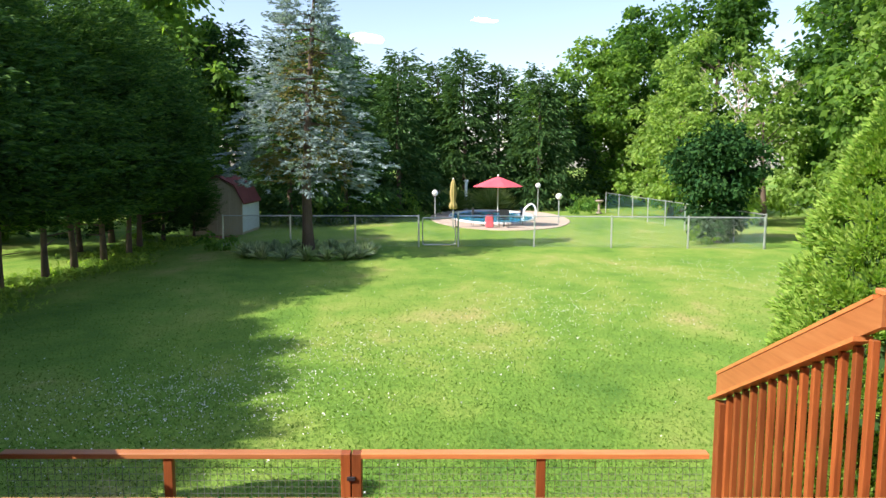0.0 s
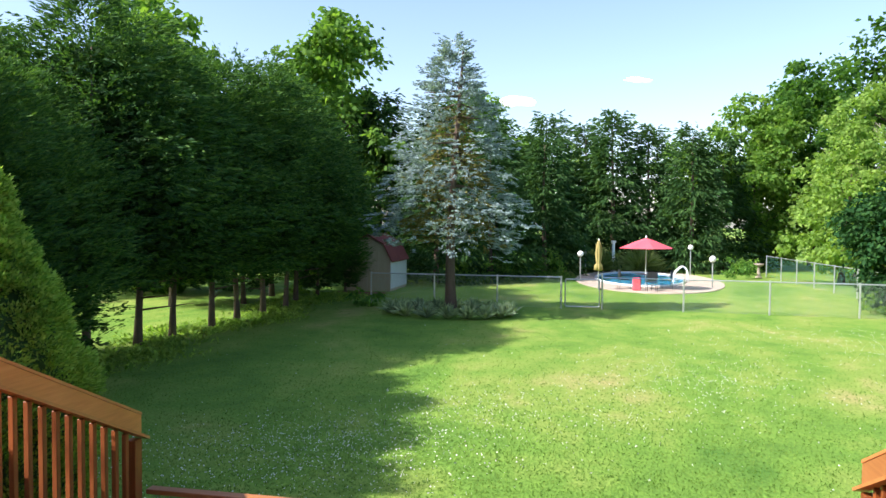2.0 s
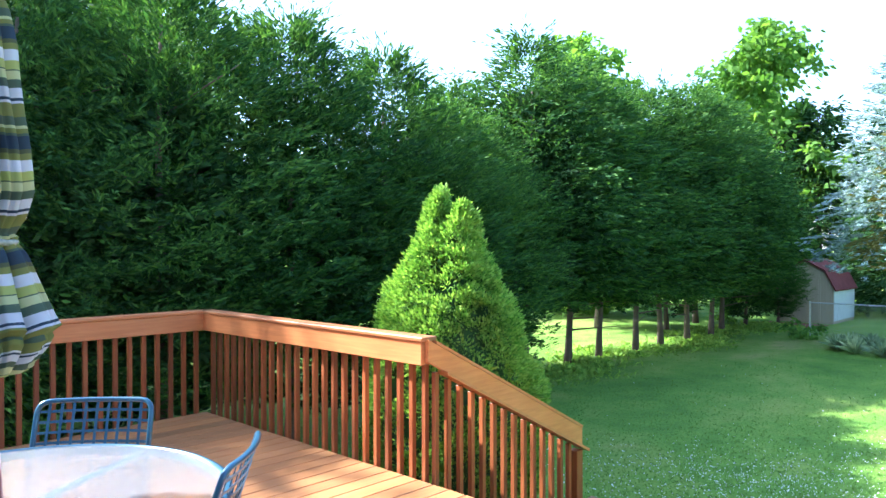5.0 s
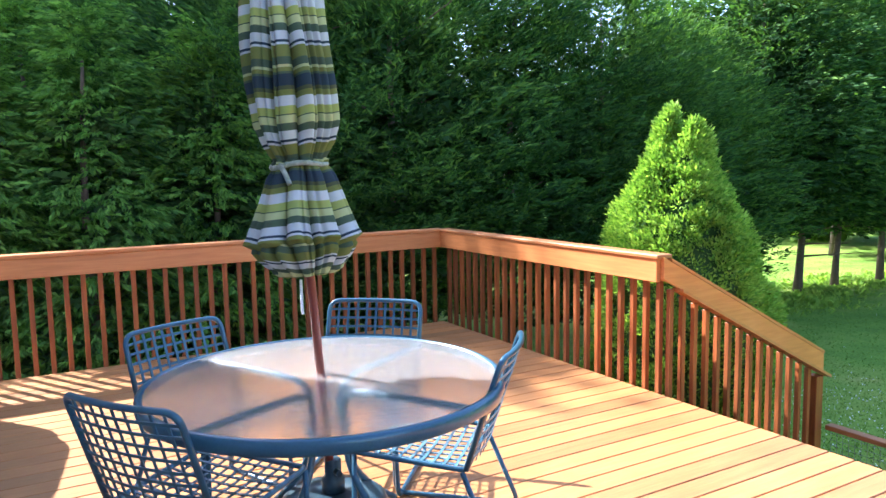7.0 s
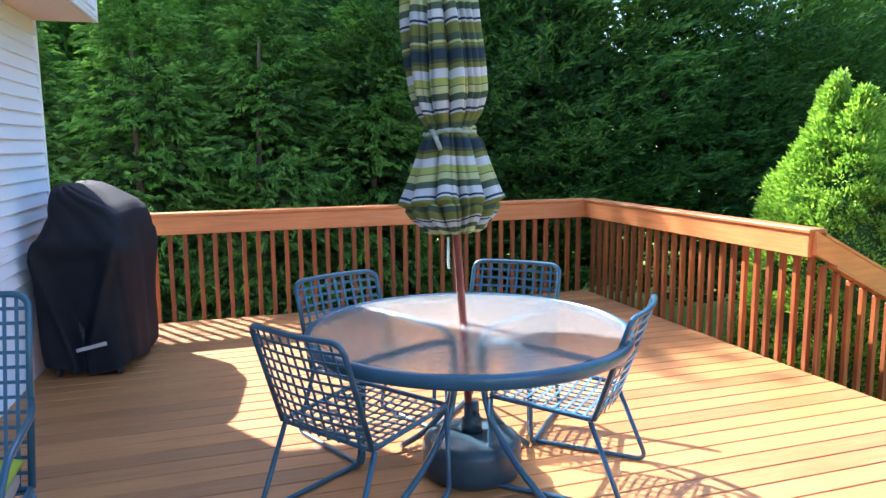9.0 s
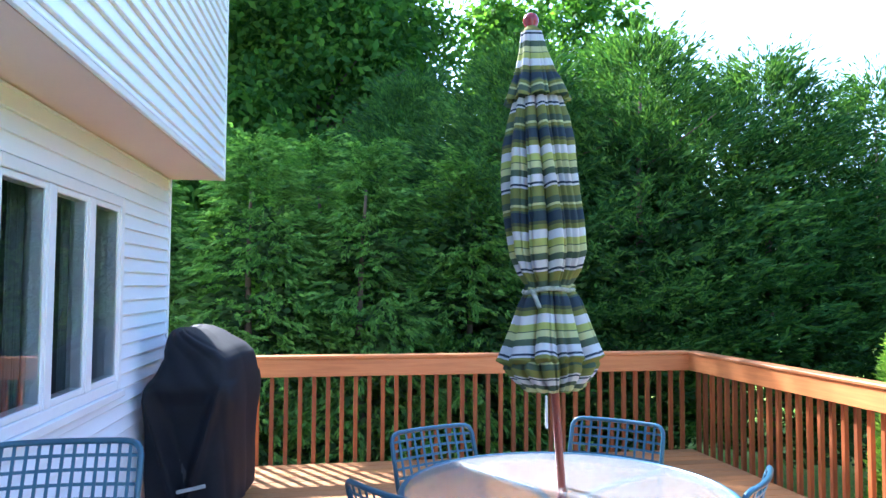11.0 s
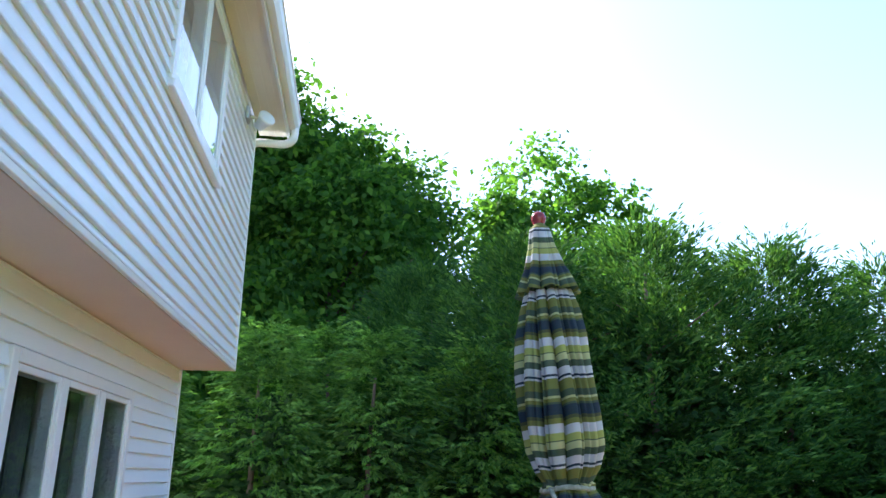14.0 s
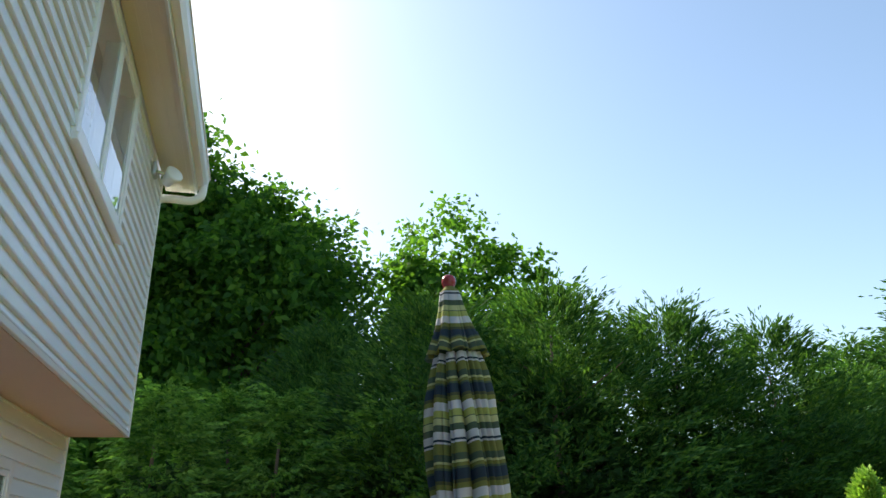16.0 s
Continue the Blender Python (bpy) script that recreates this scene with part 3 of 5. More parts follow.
def grow(p, d, L, r, depth):
    q = p + d * L
    f.tube([p, p + d * L * 0.5 + Vector((rg.uniform(-.1, .1), rg.uniform(-.1, .1), 0)) * L, q], [r, r * 0.8, r * 0.6], 5)
    if depth:
        for _ in range(3 if depth > 1 else 2):
            e = (d + Vector((rg.uniform(-.8, .8), rg.uniform(-.8, .8), rg.uniform(-.1, .5)))).normalized()
            grow(q, e, L * rg.uniform(0.55, 0.8), r * 0.55, depth - 1)


grow(Vector((0, 0, -0.05)), Vector((0.05, 0, 1)), 3.6, 0.16, 4)
part("trunk", f, BARK_PALE, bare)
part("crown", leafy_crown("crown", [((-1.2, 0, 7.6), 0.9), ((1.3, 0.4, 8.2), 0.8), ((0.2, -0.5, 9.2), 0.9)], 110, 0.24, WILLOW, 66), None, bare)


# dark spruces behind the pool
def spruce_shape(q):
    return (1 - q) ** 0.85 * (0.8 + 0.2 * min(1, q * 6))


norway = []
for k in range(2):
    cr = conifer_crown("crown", 10.8, 3.4, 0.4, spruce_shape, 260, 45, 0.4, NORWAY, 0.1, 0.4, 0.35, 71 + k, 0.15, 0.3, 0.3)
    norway.append(tree("norway_spruce", "dark green spruce with drooping boughs", [("crown", cr)], trunk_form(10.2, 0.2, 0, k), BARK, (1.4 - 4.6 * k, 52.5, GROUND), 0, 1.0, "spruces behind the pool"))
for i, (x, y, s, h) in enumerate([(3.9, 53.5, 0.9, 0.92), (6.6, 52.0, 0.95, 0.9), (-6.5, 51.0, 0.95, 0.95), (9.2, 55.0, 0.85, 0.85), (-10.0, 47.0, 1.0, 1.0), (-12.5, 42.0, 1.05, 1.0), (-0.6, 55.5, 1.0, 0.95), (-8.2, 38.5, 0.8, 0.72), (-5.6, 41.0, 0.85, 0.75), (-2.9, 46.0, 0.85, 0.8)]):
    place(norway[i % 2], (x, y, GROUND), 77 * i, s, h)

# blue spruce on the lawn
def blue_shape(q):
    return (1 - q) ** 0.75 * (0.82 + 0.18 * min(1, q * 7)) + 0.02


blue = thing("blue_spruce", "silvery blue spruce with bare trunk and tan inner boughs", "tree", pose(-4.92, 25.6, GROUND))
part("trunk", trunk_form(9.3, 0.2, 0.3, 3, 40, 0.25, 1.3, -0.1), BARK, blue, smooth=True)
part("crown", conifer_crown("crown", 9.6, 2.85, 2.6, blue_shape, 230, 160, 0.14, BLUE, 0.06, 0.22, 0.45, 81, 0.4, 0.3, 0.0, 9, 2.0, 0.9), None, blue)
part("inner_foliage", conifer_crown("inner_foliage", 7.2, 1.6, 2.8, blue_shape, 100, 36, 0.2, BLUE_OLD, 0.05, 0.3, 0.5, 82, 0.2, 0.35), None, blue, "tan and olive inner needles")


# dwarf spruces on both sides of the stairs
def dwarf_spruce(at, label, height, width, seed, twin):
    """A dense cone of short upturned twigs, gathered in many small tufts."""
    t = thing("dwarf_spruce", label, "shrub", pose(*at))
    rng = np.random.default_rng(seed)

    def rad(q):
        return width * np.interp(q, [0, 0.08, 0.3, 0.49, 0.6, 0.744, 0.89, 0.96, 1.0], [0.74, 0.8, 0.86, 0.83, 0.77, 0.60, 0.32, 0.15, 0.02])
    k = 1500
    cq = rng.random(k) ** 1.15 * 0.985
    ca = rng.uniform(0, 2 * np.pi, k)
    cr = np.maximum(0.01, rad(cq) - 0.085) * rng.uniform(0.93, 1.06, k) * (1 + 0.05 * np.sin(3 * ca + 11 * cq) + 0.04 * np.sin(5 * ca - 17 * cq))
    fork = np.where(np.cos(ca) > 0, 0.10, -0.10) * twin * np.clip((cq - 0.88) / 0.07, 0, 1)
    top = height * (1 - 0.03 * twin * (np.cos(ca) > 0))
    C = np.stack([cr * np.cos(ca) + fork, cr * np.sin(ca) + 0.3 * fork, cq * top], 1)
    size = rng.uniform(0.07, 0.13, k) * (1.1 - 0.35 * cq)
    n = 120000
    w = rng.integers(0, k, n)
    d = rng.normal(size=(n, 3))
    d /= np.linalg.norm(d, axis=1, keepdims=True)
    out = np.stack([np.cos(ca), np.sin(ca), np.full(k, 0.55)], 1)[w]
    p = C[w] + d * (size[w] * rng.uniform(0.45, 1.0, n))[:, None]
    ln = rng.uniform(0.028, 0.06, n)
    part("foliage", leaf_mesh("foliage", p, d * 0.8 + out * 0.7 + np.array([0, 0, 0.25]), ln, ln * 0.42, ALBERTA, 0, seed), None, t)
    # solid core whose dark colour paints the shade between the tufts
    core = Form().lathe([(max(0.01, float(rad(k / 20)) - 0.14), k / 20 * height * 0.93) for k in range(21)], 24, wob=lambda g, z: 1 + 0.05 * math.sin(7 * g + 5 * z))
    part("inner_foliage", core, INNER_SHADE, t, "solid core, dark as the shade between tufts", smooth=True)


dwarf_spruce((-4.89, 5.19, GROUND), "bright green conical dwarf spruce beside the deck", 3.83, 1.01, 91, 1.0)
dwarf_spruce((2.74, 5.30, GROUND), "bright green conical dwarf spruce by the stair rail", 3.78, 0.84, 92, 0.0)

# big dark yew by the fence corner and shrubs further back
yew_blobs = [((0, 0, 3.0), 1.5), ((-0.9, 0.2, 3.3), 1.0), ((1.1, 0, 3.2), 1.0), ((0, -0.4, 4.0), 0.9), ((0, 0, 1.6), 1.0), ((0.5, 0.3, 0.9), 0.7), ((-0.4, -0.2, 0.8), 0.7)]
tree("yew_shrub", "large dark green vase-shaped yew at the fence corner", [("crown", leafy_crown("crown", yew_blobs, 1700, 0.2, YEW, 95, 0.7))], trunk_form(2.2, 0.2, 0, 3, 6, 0.3, 0.8, 0.9), BARK, (11.1, 30.2, GROUND))
for i, (x, y, r, h) in enumerate([(0.6, 50.0, 1.2, 1.9), (3.2, 50.3, 1.3, 2.0)]):
    t = thing("ornamental_grass", "rounded clump of pale ornamental grass", "plant", pose(x, y, GROUND), "grass clumps behind the pool")
    rng = np.random.default_rng(100 + i)
    n = 2600
    a, e = rng.uniform(0, 6.283, n), rng.uniform(0.25, 1.5, n)
    w = np.stack([np.cos(a) * np.cos(e), np.sin(a) * np.cos(e), np.sin(e)], 1)
    part("blades", leaf_mesh("blades", w * 0.2 * np.array([1, 1, 0]), w, h * rng.uniform(0.7, 1.1, n), 0.06, REED, 0.15, i), None, t)
for i, (x, y, r) in enumerate([(-6.5, 38.5, 1.3), (-4.3, 40.0, 1.4), (-2.4, 43.0, 1.2), (8.6, 46.0, 0.9), (9.8, 49.5, 1.0), (-8.6, 27.0, 0.7), (-13.0, 31.0, 0.8), (-10.9, 13.6, 0.7), (10.2, 29.0, 0.55)]):
    t = thing("shrub", "low green shrub at the lawn edge", "shrub", pose(x, y, GROUND), "shrubs at the lawn edge")
    part("foliage", leafy_crown("foliage", [((0, 0, r * 0.7), r * 0.8), ((r * 0.5, 0, r * 0.5), r * 0.55), ((-r * 0.5, 0.1, r * 0.5), r * 0.5)], 520, 0.16, ARBOR if i % 2 else WOODS, 110 + i), None, t)

# hostas round the blue spruce
for i in range(16):
    a = 2 * math.pi * i / 16 + 0.1 * math.sin(7 * i)
    t = thing("hosta", "pale variegated leaf clump round the spruce", "plant", pose(-4.9 + 2.1 * math.cos(a), 25.2 + 1.1 * math.sin(a), GROUND), "clumps round the spruce")
    rng = np.random.default_rng(130 + i)
    n = 120
    b, e = rng.uniform(0, 6.283, n), rng.uniform(0.5, 1.45, n)
    w = np.stack([np.cos(b) * np.cos(e), np.sin(b) * np.cos(e), np.sin(e)], 1)
    part("leaves", leaf_mesh("leaves", w * 0.03, w, rng.uniform(0.35, 0.72, n), 0.09, HOSTA, 0.2, i), None, t)

# ---- deck ----
DX0, DX1, DY0, DY1 = -6.6, 5.2, -1.36, 3.58
SX0, SX1 = -3.60, 1.675          # the stair opening
f = Form()
for x in np.arange(DX0 + 0.3, DX1, 0.6):
    f.box((x - 0.02, DY0 - max(0, x + 6.0) * 0.0577, -0.25), (x + 0.02, DY1 - 0.05, -0.032))
f.box((DX0, DY1 - 0.045, -0.27), (DX1, DY1 - 0.005, -0.034)).box((DX0, DY0, -0.27), (DX0 + 0.04, DY1 - 0.05, -0.034))
deck = tagged(part("deck_floor", f, RAIL_X), "raised deck of stained orange-brown boards", "deck", kind="structure")
for x in (-6.4, -3.4, 0.0, 3.0, 5.0):
    for y in (0.6, 3.3):
        p = tagged(part("deck_post", Form().box((x - 0.045, y - 0.045, GROUND - 0.05), (x + 0.045, y + 0.045, -0.03), 0.004), RAIL_Z), "stained wooden post under the deck", "post", "posts under the deck", "structure")
HOUSE_TURN = -3.3               # the house stands at a slight angle to the deck
x = DX0 + 0.07
while x < DX1 - 0.05:
    foot = DY0 + max(0, x + 6.0) * math.tan(math.radians(HOUSE_TURN))
    part("deck_board", Form().box((-0.0695, foot, -0.03), (0.0695, DY1, 0.0), 0.004).mesh("deck_board", DECK), None, deck, m=pose(x, 0, 0))
    x += 0.1455


def rail_run(name, a, b, label, skip_first=False):
    """A level rail from a to b, seen from its left side: cap, face board, balusters."""
    A, B = Vector((*a, 0)), Vector((*b, 0))
    L, w = (B - A).length, math.degrees(math.atan2(B.y - A.y, B.x - A.x))
    mat = RAIL_X if abs(B.x - A.x) > abs(B.y - A.y) else RAIL_Y
    r = thing(name, label, "railing", pose(*A, 0, 0, w), "deck railing")
    part("cap", Form().box((-0.02, -0.07, 0.95), (L + 0.02, 0.075, 0.978), 0.005), mat, r)
    part("face_board", Form().box((0, 0.022, 0.79), (L, 0.06, 0.948), 0.004), mat, r)
    part("back_board", Form().box((0, -0.056, 0.79), (L, -0.02, 0.948), 0.004), mat, r)
    part("rim_board", Form().box((0, -0.02, -0.28), (L, 0.018, -0.036), 0.003), mat, r)
    n = max(1, round(L / 0.127))
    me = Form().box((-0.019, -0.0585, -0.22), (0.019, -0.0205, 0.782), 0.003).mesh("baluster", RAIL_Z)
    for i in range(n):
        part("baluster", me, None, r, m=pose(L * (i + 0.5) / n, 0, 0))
    return r


NORTH, WEST = 3.58, -6.6
# the face board looks towards the deck, on the left of a run
rail_run("deck_railing", (SX0, NORTH), (WEST, NORTH), "stained wooden deck railing beside the stairs")
rail_run("deck_railing", (WEST, NORTH - 0.02), (WEST, DY0), "stained wooden deck railing facing the hedge")
rail_run("deck_railing", (DX1, NORTH), (SX1, NORTH), "stained wooden deck railing east of the stairs")
rail_run("deck_railing", (DX1, DY0 - 0.62), (DX1, NORTH - 0.02), "stained wooden deck railing at the far end")


# stairs with their sloping rails
RUN, DROP = 1.81, 0.905


def stair_rail(x, side, label):
    """side: +1 where the deck's middle lies towards +x."""
    r = thing("stair_railing", label, "railing", pose(x, NORTH, 0), "stair railings")

    def slope(y, z):
        return (y, z - y * DROP / RUN)

    def plank(x0, x1, zb, zt, y0=-0.03, y1=RUN):
        f = Form()
        vs = []
        for y in (y0, y1):
            for xx in (x0, x1):
                for z in (zb, zt):
                    vs.append((xx, *slope(y, z)))
        f.add(vs, [(0, 1, 3, 2), (4, 6, 7, 5), (0, 2, 6, 4), (1, 5, 7, 3), (0, 4, 5, 1), (2, 3, 7, 6)])
        return f
    o = 0.004 * side
    part("cap", plank(min(-0.045 * side, 0.046 * side), max(-0.045 * side, 0.046 * side), 0.95, 0.972, 0.04), RAIL_Y, r)
    part("face_board", plank(min(o, o + 0.036 * side), max(o, o + 0.036 * side), 0.80, 0.948), RAIL_Y, r)
    part("lower_ledge", plank(min(-0.02 * side, 0.075 * side), max(-0.02 * side, 0.075 * side), 0.773, 0.797, 0.12, RUN + 0.06), RAIL_Y, r)
    part("stringer", plank(-0.02, 0.018, -0.34, -0.06, -0.04, RUN + 0.1), RAIL_Y, r)
    n = 14
    for i in range(n):
        y = (i + 0.6) * (RUN - 0.1) / n
        _, zt = slope(y, 0.768)
        zb = -0.30 - y * DROP / RUN
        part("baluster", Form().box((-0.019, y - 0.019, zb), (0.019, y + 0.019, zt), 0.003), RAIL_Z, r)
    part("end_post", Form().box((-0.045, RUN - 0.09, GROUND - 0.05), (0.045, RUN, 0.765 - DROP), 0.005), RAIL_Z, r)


stair_rail(SX0, 1, "sloping stained stair railing near the table")
stair_rail(SX1, -1, "sunlit sloping stained stair railing")
st = thing("stairs", "wide wooden steps from deck to lawn", "stairs", kind="structure")
for i in range(1, 9):
    z = -0.189 * i
    y = NORTH + 0.225 * (i - 1) + 0.01
    part("tread", Form().box((SX0 + 0.06, y, z - 0.035), (SX1 - 0.06, y + 0.24, z), 0.004), RAIL_X, st)
    part("riser", Form().box((SX0 + 0.06, y + 0.2, z - 0.189), (SX1 - 0.06, y + 0.22, z - 0.036)), RAIL_X, st)

# wire fence with a gate at the foot of the stairs
FY, FZ = 5.47, -0.562
fence = thing("garden_fence", "low reddish wooden fence with square wire mesh", "fence")
part("top_rail", Form().box((SX0 + 0.05, FY - 0.045, FZ - 0.04), (-1.06, FY + 0.045, FZ), 0.004), RAIL_X, fence)
part("top_rail", Form().box((-0.92, FY - 0.045, FZ - 0.04), (SX1 - 0.05, FY + 0.045, FZ), 0.004), RAIL_X, fence)
for x in (-2.33, 0.40):
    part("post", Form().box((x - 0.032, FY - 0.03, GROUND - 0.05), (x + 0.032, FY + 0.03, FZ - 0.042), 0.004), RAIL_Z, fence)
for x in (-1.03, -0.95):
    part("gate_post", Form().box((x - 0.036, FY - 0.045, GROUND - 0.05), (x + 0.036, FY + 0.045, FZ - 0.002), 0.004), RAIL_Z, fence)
part("latch", Form().box((-1.02, FY - 0.062, FZ - 0.2), (-0.96, FY - 0.047, FZ - 0.17), 0.002), DARK_METAL, fence)
part("bottom_rail", Form().box((SX0 + 0.05, FY - 0.02, GROUND + 0.02), (SX1 - 0.05, FY + 0.02, GROUND + 0.09), 0.004), RAIL_X, fence)
f = Form()
for x in np.arange(SX0 + 0.06, SX1 - 0.05, 0.05):
    f.box((x - 0.0013, FY + 0.031, GROUND + 0.03), (x + 0.0013, FY + 0.0336, FZ - 0.03))
for z in np.arange(GROUND + 0.05, FZ - 0.03, 0.05):
    f.box((SX0 + 0.05, FY + 0.0338, z - 0.0013), (SX1 - 0.05, FY + 0.0364, z + 0.0013))
tagged(part("wire_mesh", f, WIRE, fence), "fine square wire mesh", kind="stuff")

# ---- house ----
BEFORE_HOUSE = set(bpy.data.objects)
HX0, HX1, LOWY, UPY = -6.0, 9.0, -1.36, -0.94
SOFF, EAVE = 2.48, 4.70
W1 = (-4.775, -3.04, 0.955, 2.165)     # lower window opening
W2 = (-4.56, -3.25, 3.55, 4.64)     # upper window opening


def wall_with_hole(name, label, y, x0, x1, z0, z1, hole, depth=0.16):
    hx0, hx1, hz0, hz1 = hole
    f = Form()
    for a, b in (((x0, z0), (hx0, z1)), ((hx1, z0), (x1, z1)), ((hx0, z0), (hx1, hz0)), ((hx0, hz1), (hx1, z1))):
        f.box((a[0], y - depth, a[1]), (b[0], y, b[1]))
    return tagged(part(name, f, TRIM), label, "wall", kind="structure")


def clapboards(wall, y, x0, x1, z0, z1, hole, step, first=None):
    """Lapped boards, each thicker at its foot than at its head."""
    made = {}
    z = z0
    while z < z1 - 0.01:
        top = min(first if first and z < first else z + step, z1)
        spans = [(x0, x1)]
        if z < hole[3] and top > hole[2]:
            spans = [(x0, hole[0] - 0.0), (hole[1] + 0.0, x1)]
        for a, b in spans:
            key = (round(b - a, 3), round(top - z, 3))
            if key not in made:
                h = top - z
                vs = []
                for xx in (0, b - a):
                    vs += [(xx, 0.002, 0), (xx, 0.0245, 0), (xx, 0.026, 0.006), (xx, 0.0045, h), (xx, 0.002, h)]
                fs = [(0, 1, 2, 3, 4), (9, 8, 7, 6, 5)] + [(i, i + 5, (i + 1) % 5 + 5, (i + 1) % 5) for i in range(5)]
                made[key] = Form().add(vs, fs).mesh("siding_board", SIDING)
            part("siding_board", made[key], None, wall, m=pose(a, y, z))
        z = top


wall_low = wall_with_hole("wall_lower", "house wall with white lapped siding", LOWY, HX0, HX1, -0.3, SOFF, W1)
wall_up = wall_with_hole("wall_upper", "overhanging upper house wall with white lapped siding", UPY, HX0, HX1, SOFF, EAVE + 0.1, W2)
tagged(part("wall_west", Form().box((HX0, -9.5, GROUND - 0.05), (HX0 + 0.16, LOWY - 0.161, SOFF)).box((HX0, -9.5, SOFF), (HX0 + 0.16, UPY - 0.161, EAVE + 0.1)), SIDING), "white end wall of the house", "wall", kind="structure")
tagged(part("wall_east", Form().box((HX1 - 0.16, -9.5, GROUND - 0.05), (HX1, LOWY - 0.161, SOFF)).box((HX1 - 0.16, -9.5, SOFF), (HX1, UPY - 0.161, EAVE + 0.1)), SIDING), "white end wall of the house", "wall", kind="structure")
tagged(part("wall_back", Form().box((HX0, -9.66, GROUND - 0.05), (HX1, -9.501, EAVE + 0.1)), SIDING), "white back wall of the house", "wall", kind="structure")
tagged(part("wall_base", Form().box((HX0, LOWY - 0.16, GROUND - 0.05), (HX1, LOWY - 0.004, -0.301)), CONCRETE), "concrete house base below the deck", "wall", kind="structure")
tagged(part("trim_overhang", Form().box((HX0 + 0.001, LOWY + 0.001, SOFF - 0.012), (HX1, UPY - 0.003, SOFF - 0.001)), SHADOW_SOFFIT), "beige panel under the overhang, shade in its tone", "soffit", kind="structure")
tagged(part("trim_corner_lower", Form().box((HX0 - 0.012, LOWY - 0.02, -0.02), (HX0 + 0.03, LOWY + 0.026, SOFF - 0.013), 0.003), TRIM), "white corner board", "trim", kind="structure")
tagged(part("trim_corner_upper", Form().box((HX0 - 0.012, UPY - 0.02, SOFF - 0.012), (HX0 + 0.03, UPY + 0.026, EAVE - 0.002), 0.003), TRIM), "white corner board", "trim", kind="structure")
tagged(part("trim_starter", Form().box((HX0 + 0.031, UPY + 0.001, SOFF - 0.012), (HX1, UPY + 0.024, SOFF + 0.02), 0.003), TRIM), "white starter strip under the siding", "trim", kind="structure")
# ceiling, floor and inner wall all take the darkened room colour
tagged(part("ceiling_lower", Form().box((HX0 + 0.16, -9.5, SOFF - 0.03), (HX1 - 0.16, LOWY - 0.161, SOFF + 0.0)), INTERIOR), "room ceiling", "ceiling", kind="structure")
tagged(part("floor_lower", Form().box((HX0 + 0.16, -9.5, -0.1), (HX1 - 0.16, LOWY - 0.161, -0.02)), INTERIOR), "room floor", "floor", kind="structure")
tagged(part("wall_inside", Form().box((HX0 + 0.16, -5.2, -0.02), (HX1 - 0.16, -5.1, SOFF - 0.03)).box((HX0 + 0.16, -5.2, SOFF), (HX1 - 0.16, -5.1, EAVE)), INTERIOR), "inner wall darkened to look unlit", "wall", kind="structure")
# eave: soffit boards, fascia, gutter, roof
EX0, EY = -6.22, -0.66
f = Form().box((EX0, UPY + 0.022, EAVE), (HX1 + 0.2, EY, EAVE + 0.015))
for y in np.arange(UPY + 0.09, EY, 0.07):
    f.box((EX0 + 0.002, y, EAVE - 0.004), (HX1 + 0.19, y + 0.008, EAVE - 0.0005))
tagged(part("trim_soffit", f, SOFFIT), "cream boarded soffit under the eave", "soffit", kind="structure")
tagged(part("trim_fascia", Form().box((EX0, EY, EAVE - 0.02), (HX1 + 0.2, EY + 0.02, EAVE + 0.17)), TRIM), "white fascia board", "trim", kind="structure")
roof = Form()
a, b = (EY + 0.05, EAVE + 0.175), (-5.3, EAVE + 2.5)
for x0, x1 in ((EX0 - 0.02, HX1 + 0.25),):
    vs = []
    for xx in (x0, x1):
        vs += [(xx, a[0], a[1]), (xx, b[0], b[1]), (xx, -10.0, a[1]), (xx, -10.0, a[1] + 0.05), (xx, b[0], b[1] + 0.06), (xx, a[0], a[1] + 0.05)]
    roof.add(vs, [(0, 1, 4, 5), (1, 2, 3, 4), (6, 11, 10, 7), (7, 10, 9, 8), (5, 4, 10, 11), (4, 3, 9, 10), (0, 6, 7, 1), (1, 7, 8, 2), (0, 5, 11, 6), (2, 8, 9, 3)])
tagged(part("roof", roof, ROOFING), "grey shingled roof", "roof", kind="structure")
gut = thing("gutter", "white metal gutter along the eave", "gutter")
prof = [(0.022, 0.12), (0.022, 0.0), (0.075, 0.0), (0.10, 0.05), (0.112, 0.11), (0.12, 0.11), (0.12, 0.125), (0.10, 0.125), (0.09, 0.055), (0.07, 0.008), (0.03, 0.008), (0.03, 0.12)]
f = Form()
vs = [(xx, EY + p, EAVE + 0.04 + z) for xx in (EX0 - 0.01, HX1 + 0.2) for p, z in prof]
n = len(prof)
f.add(vs, [tuple(range(n)), tuple(range(2 * n - 1, n - 1, -1))] + [(i, i + n, (i + 1) % n + n, (i + 1) % n) for i in range(n)])
part("trough", f, TRIM, gut)
dp = curve_pts([(EX0 + 0.06, EY + 0.07, EAVE + 0.06), (EX0 + 0.06, EY + 0.06, EAVE - 0.05), (EX0 + 0.07, EY - 0.02, EAVE - 0.11), (EX0 + 0.12, UPY + 0.1, EAVE - 0.13), (EX0 + 0.17, UPY + 0.0, EAVE - 0.17), (EX0 + 0.17, UPY - 0.05, EAVE - 0.3)], 4)
part("downspout", Form().tube(dp, 0.038, 10), TRIM, gut, smooth=True)
lamp = thing("flood_lamp", "small white flood lamp under the eave", "lamp", pose(-5.45, UPY, 4.5))
part("base", Form().box((-0.06, 0.02, -0.05), (0.06, 0.05, 0.07), 0.01), GALV, lamp)
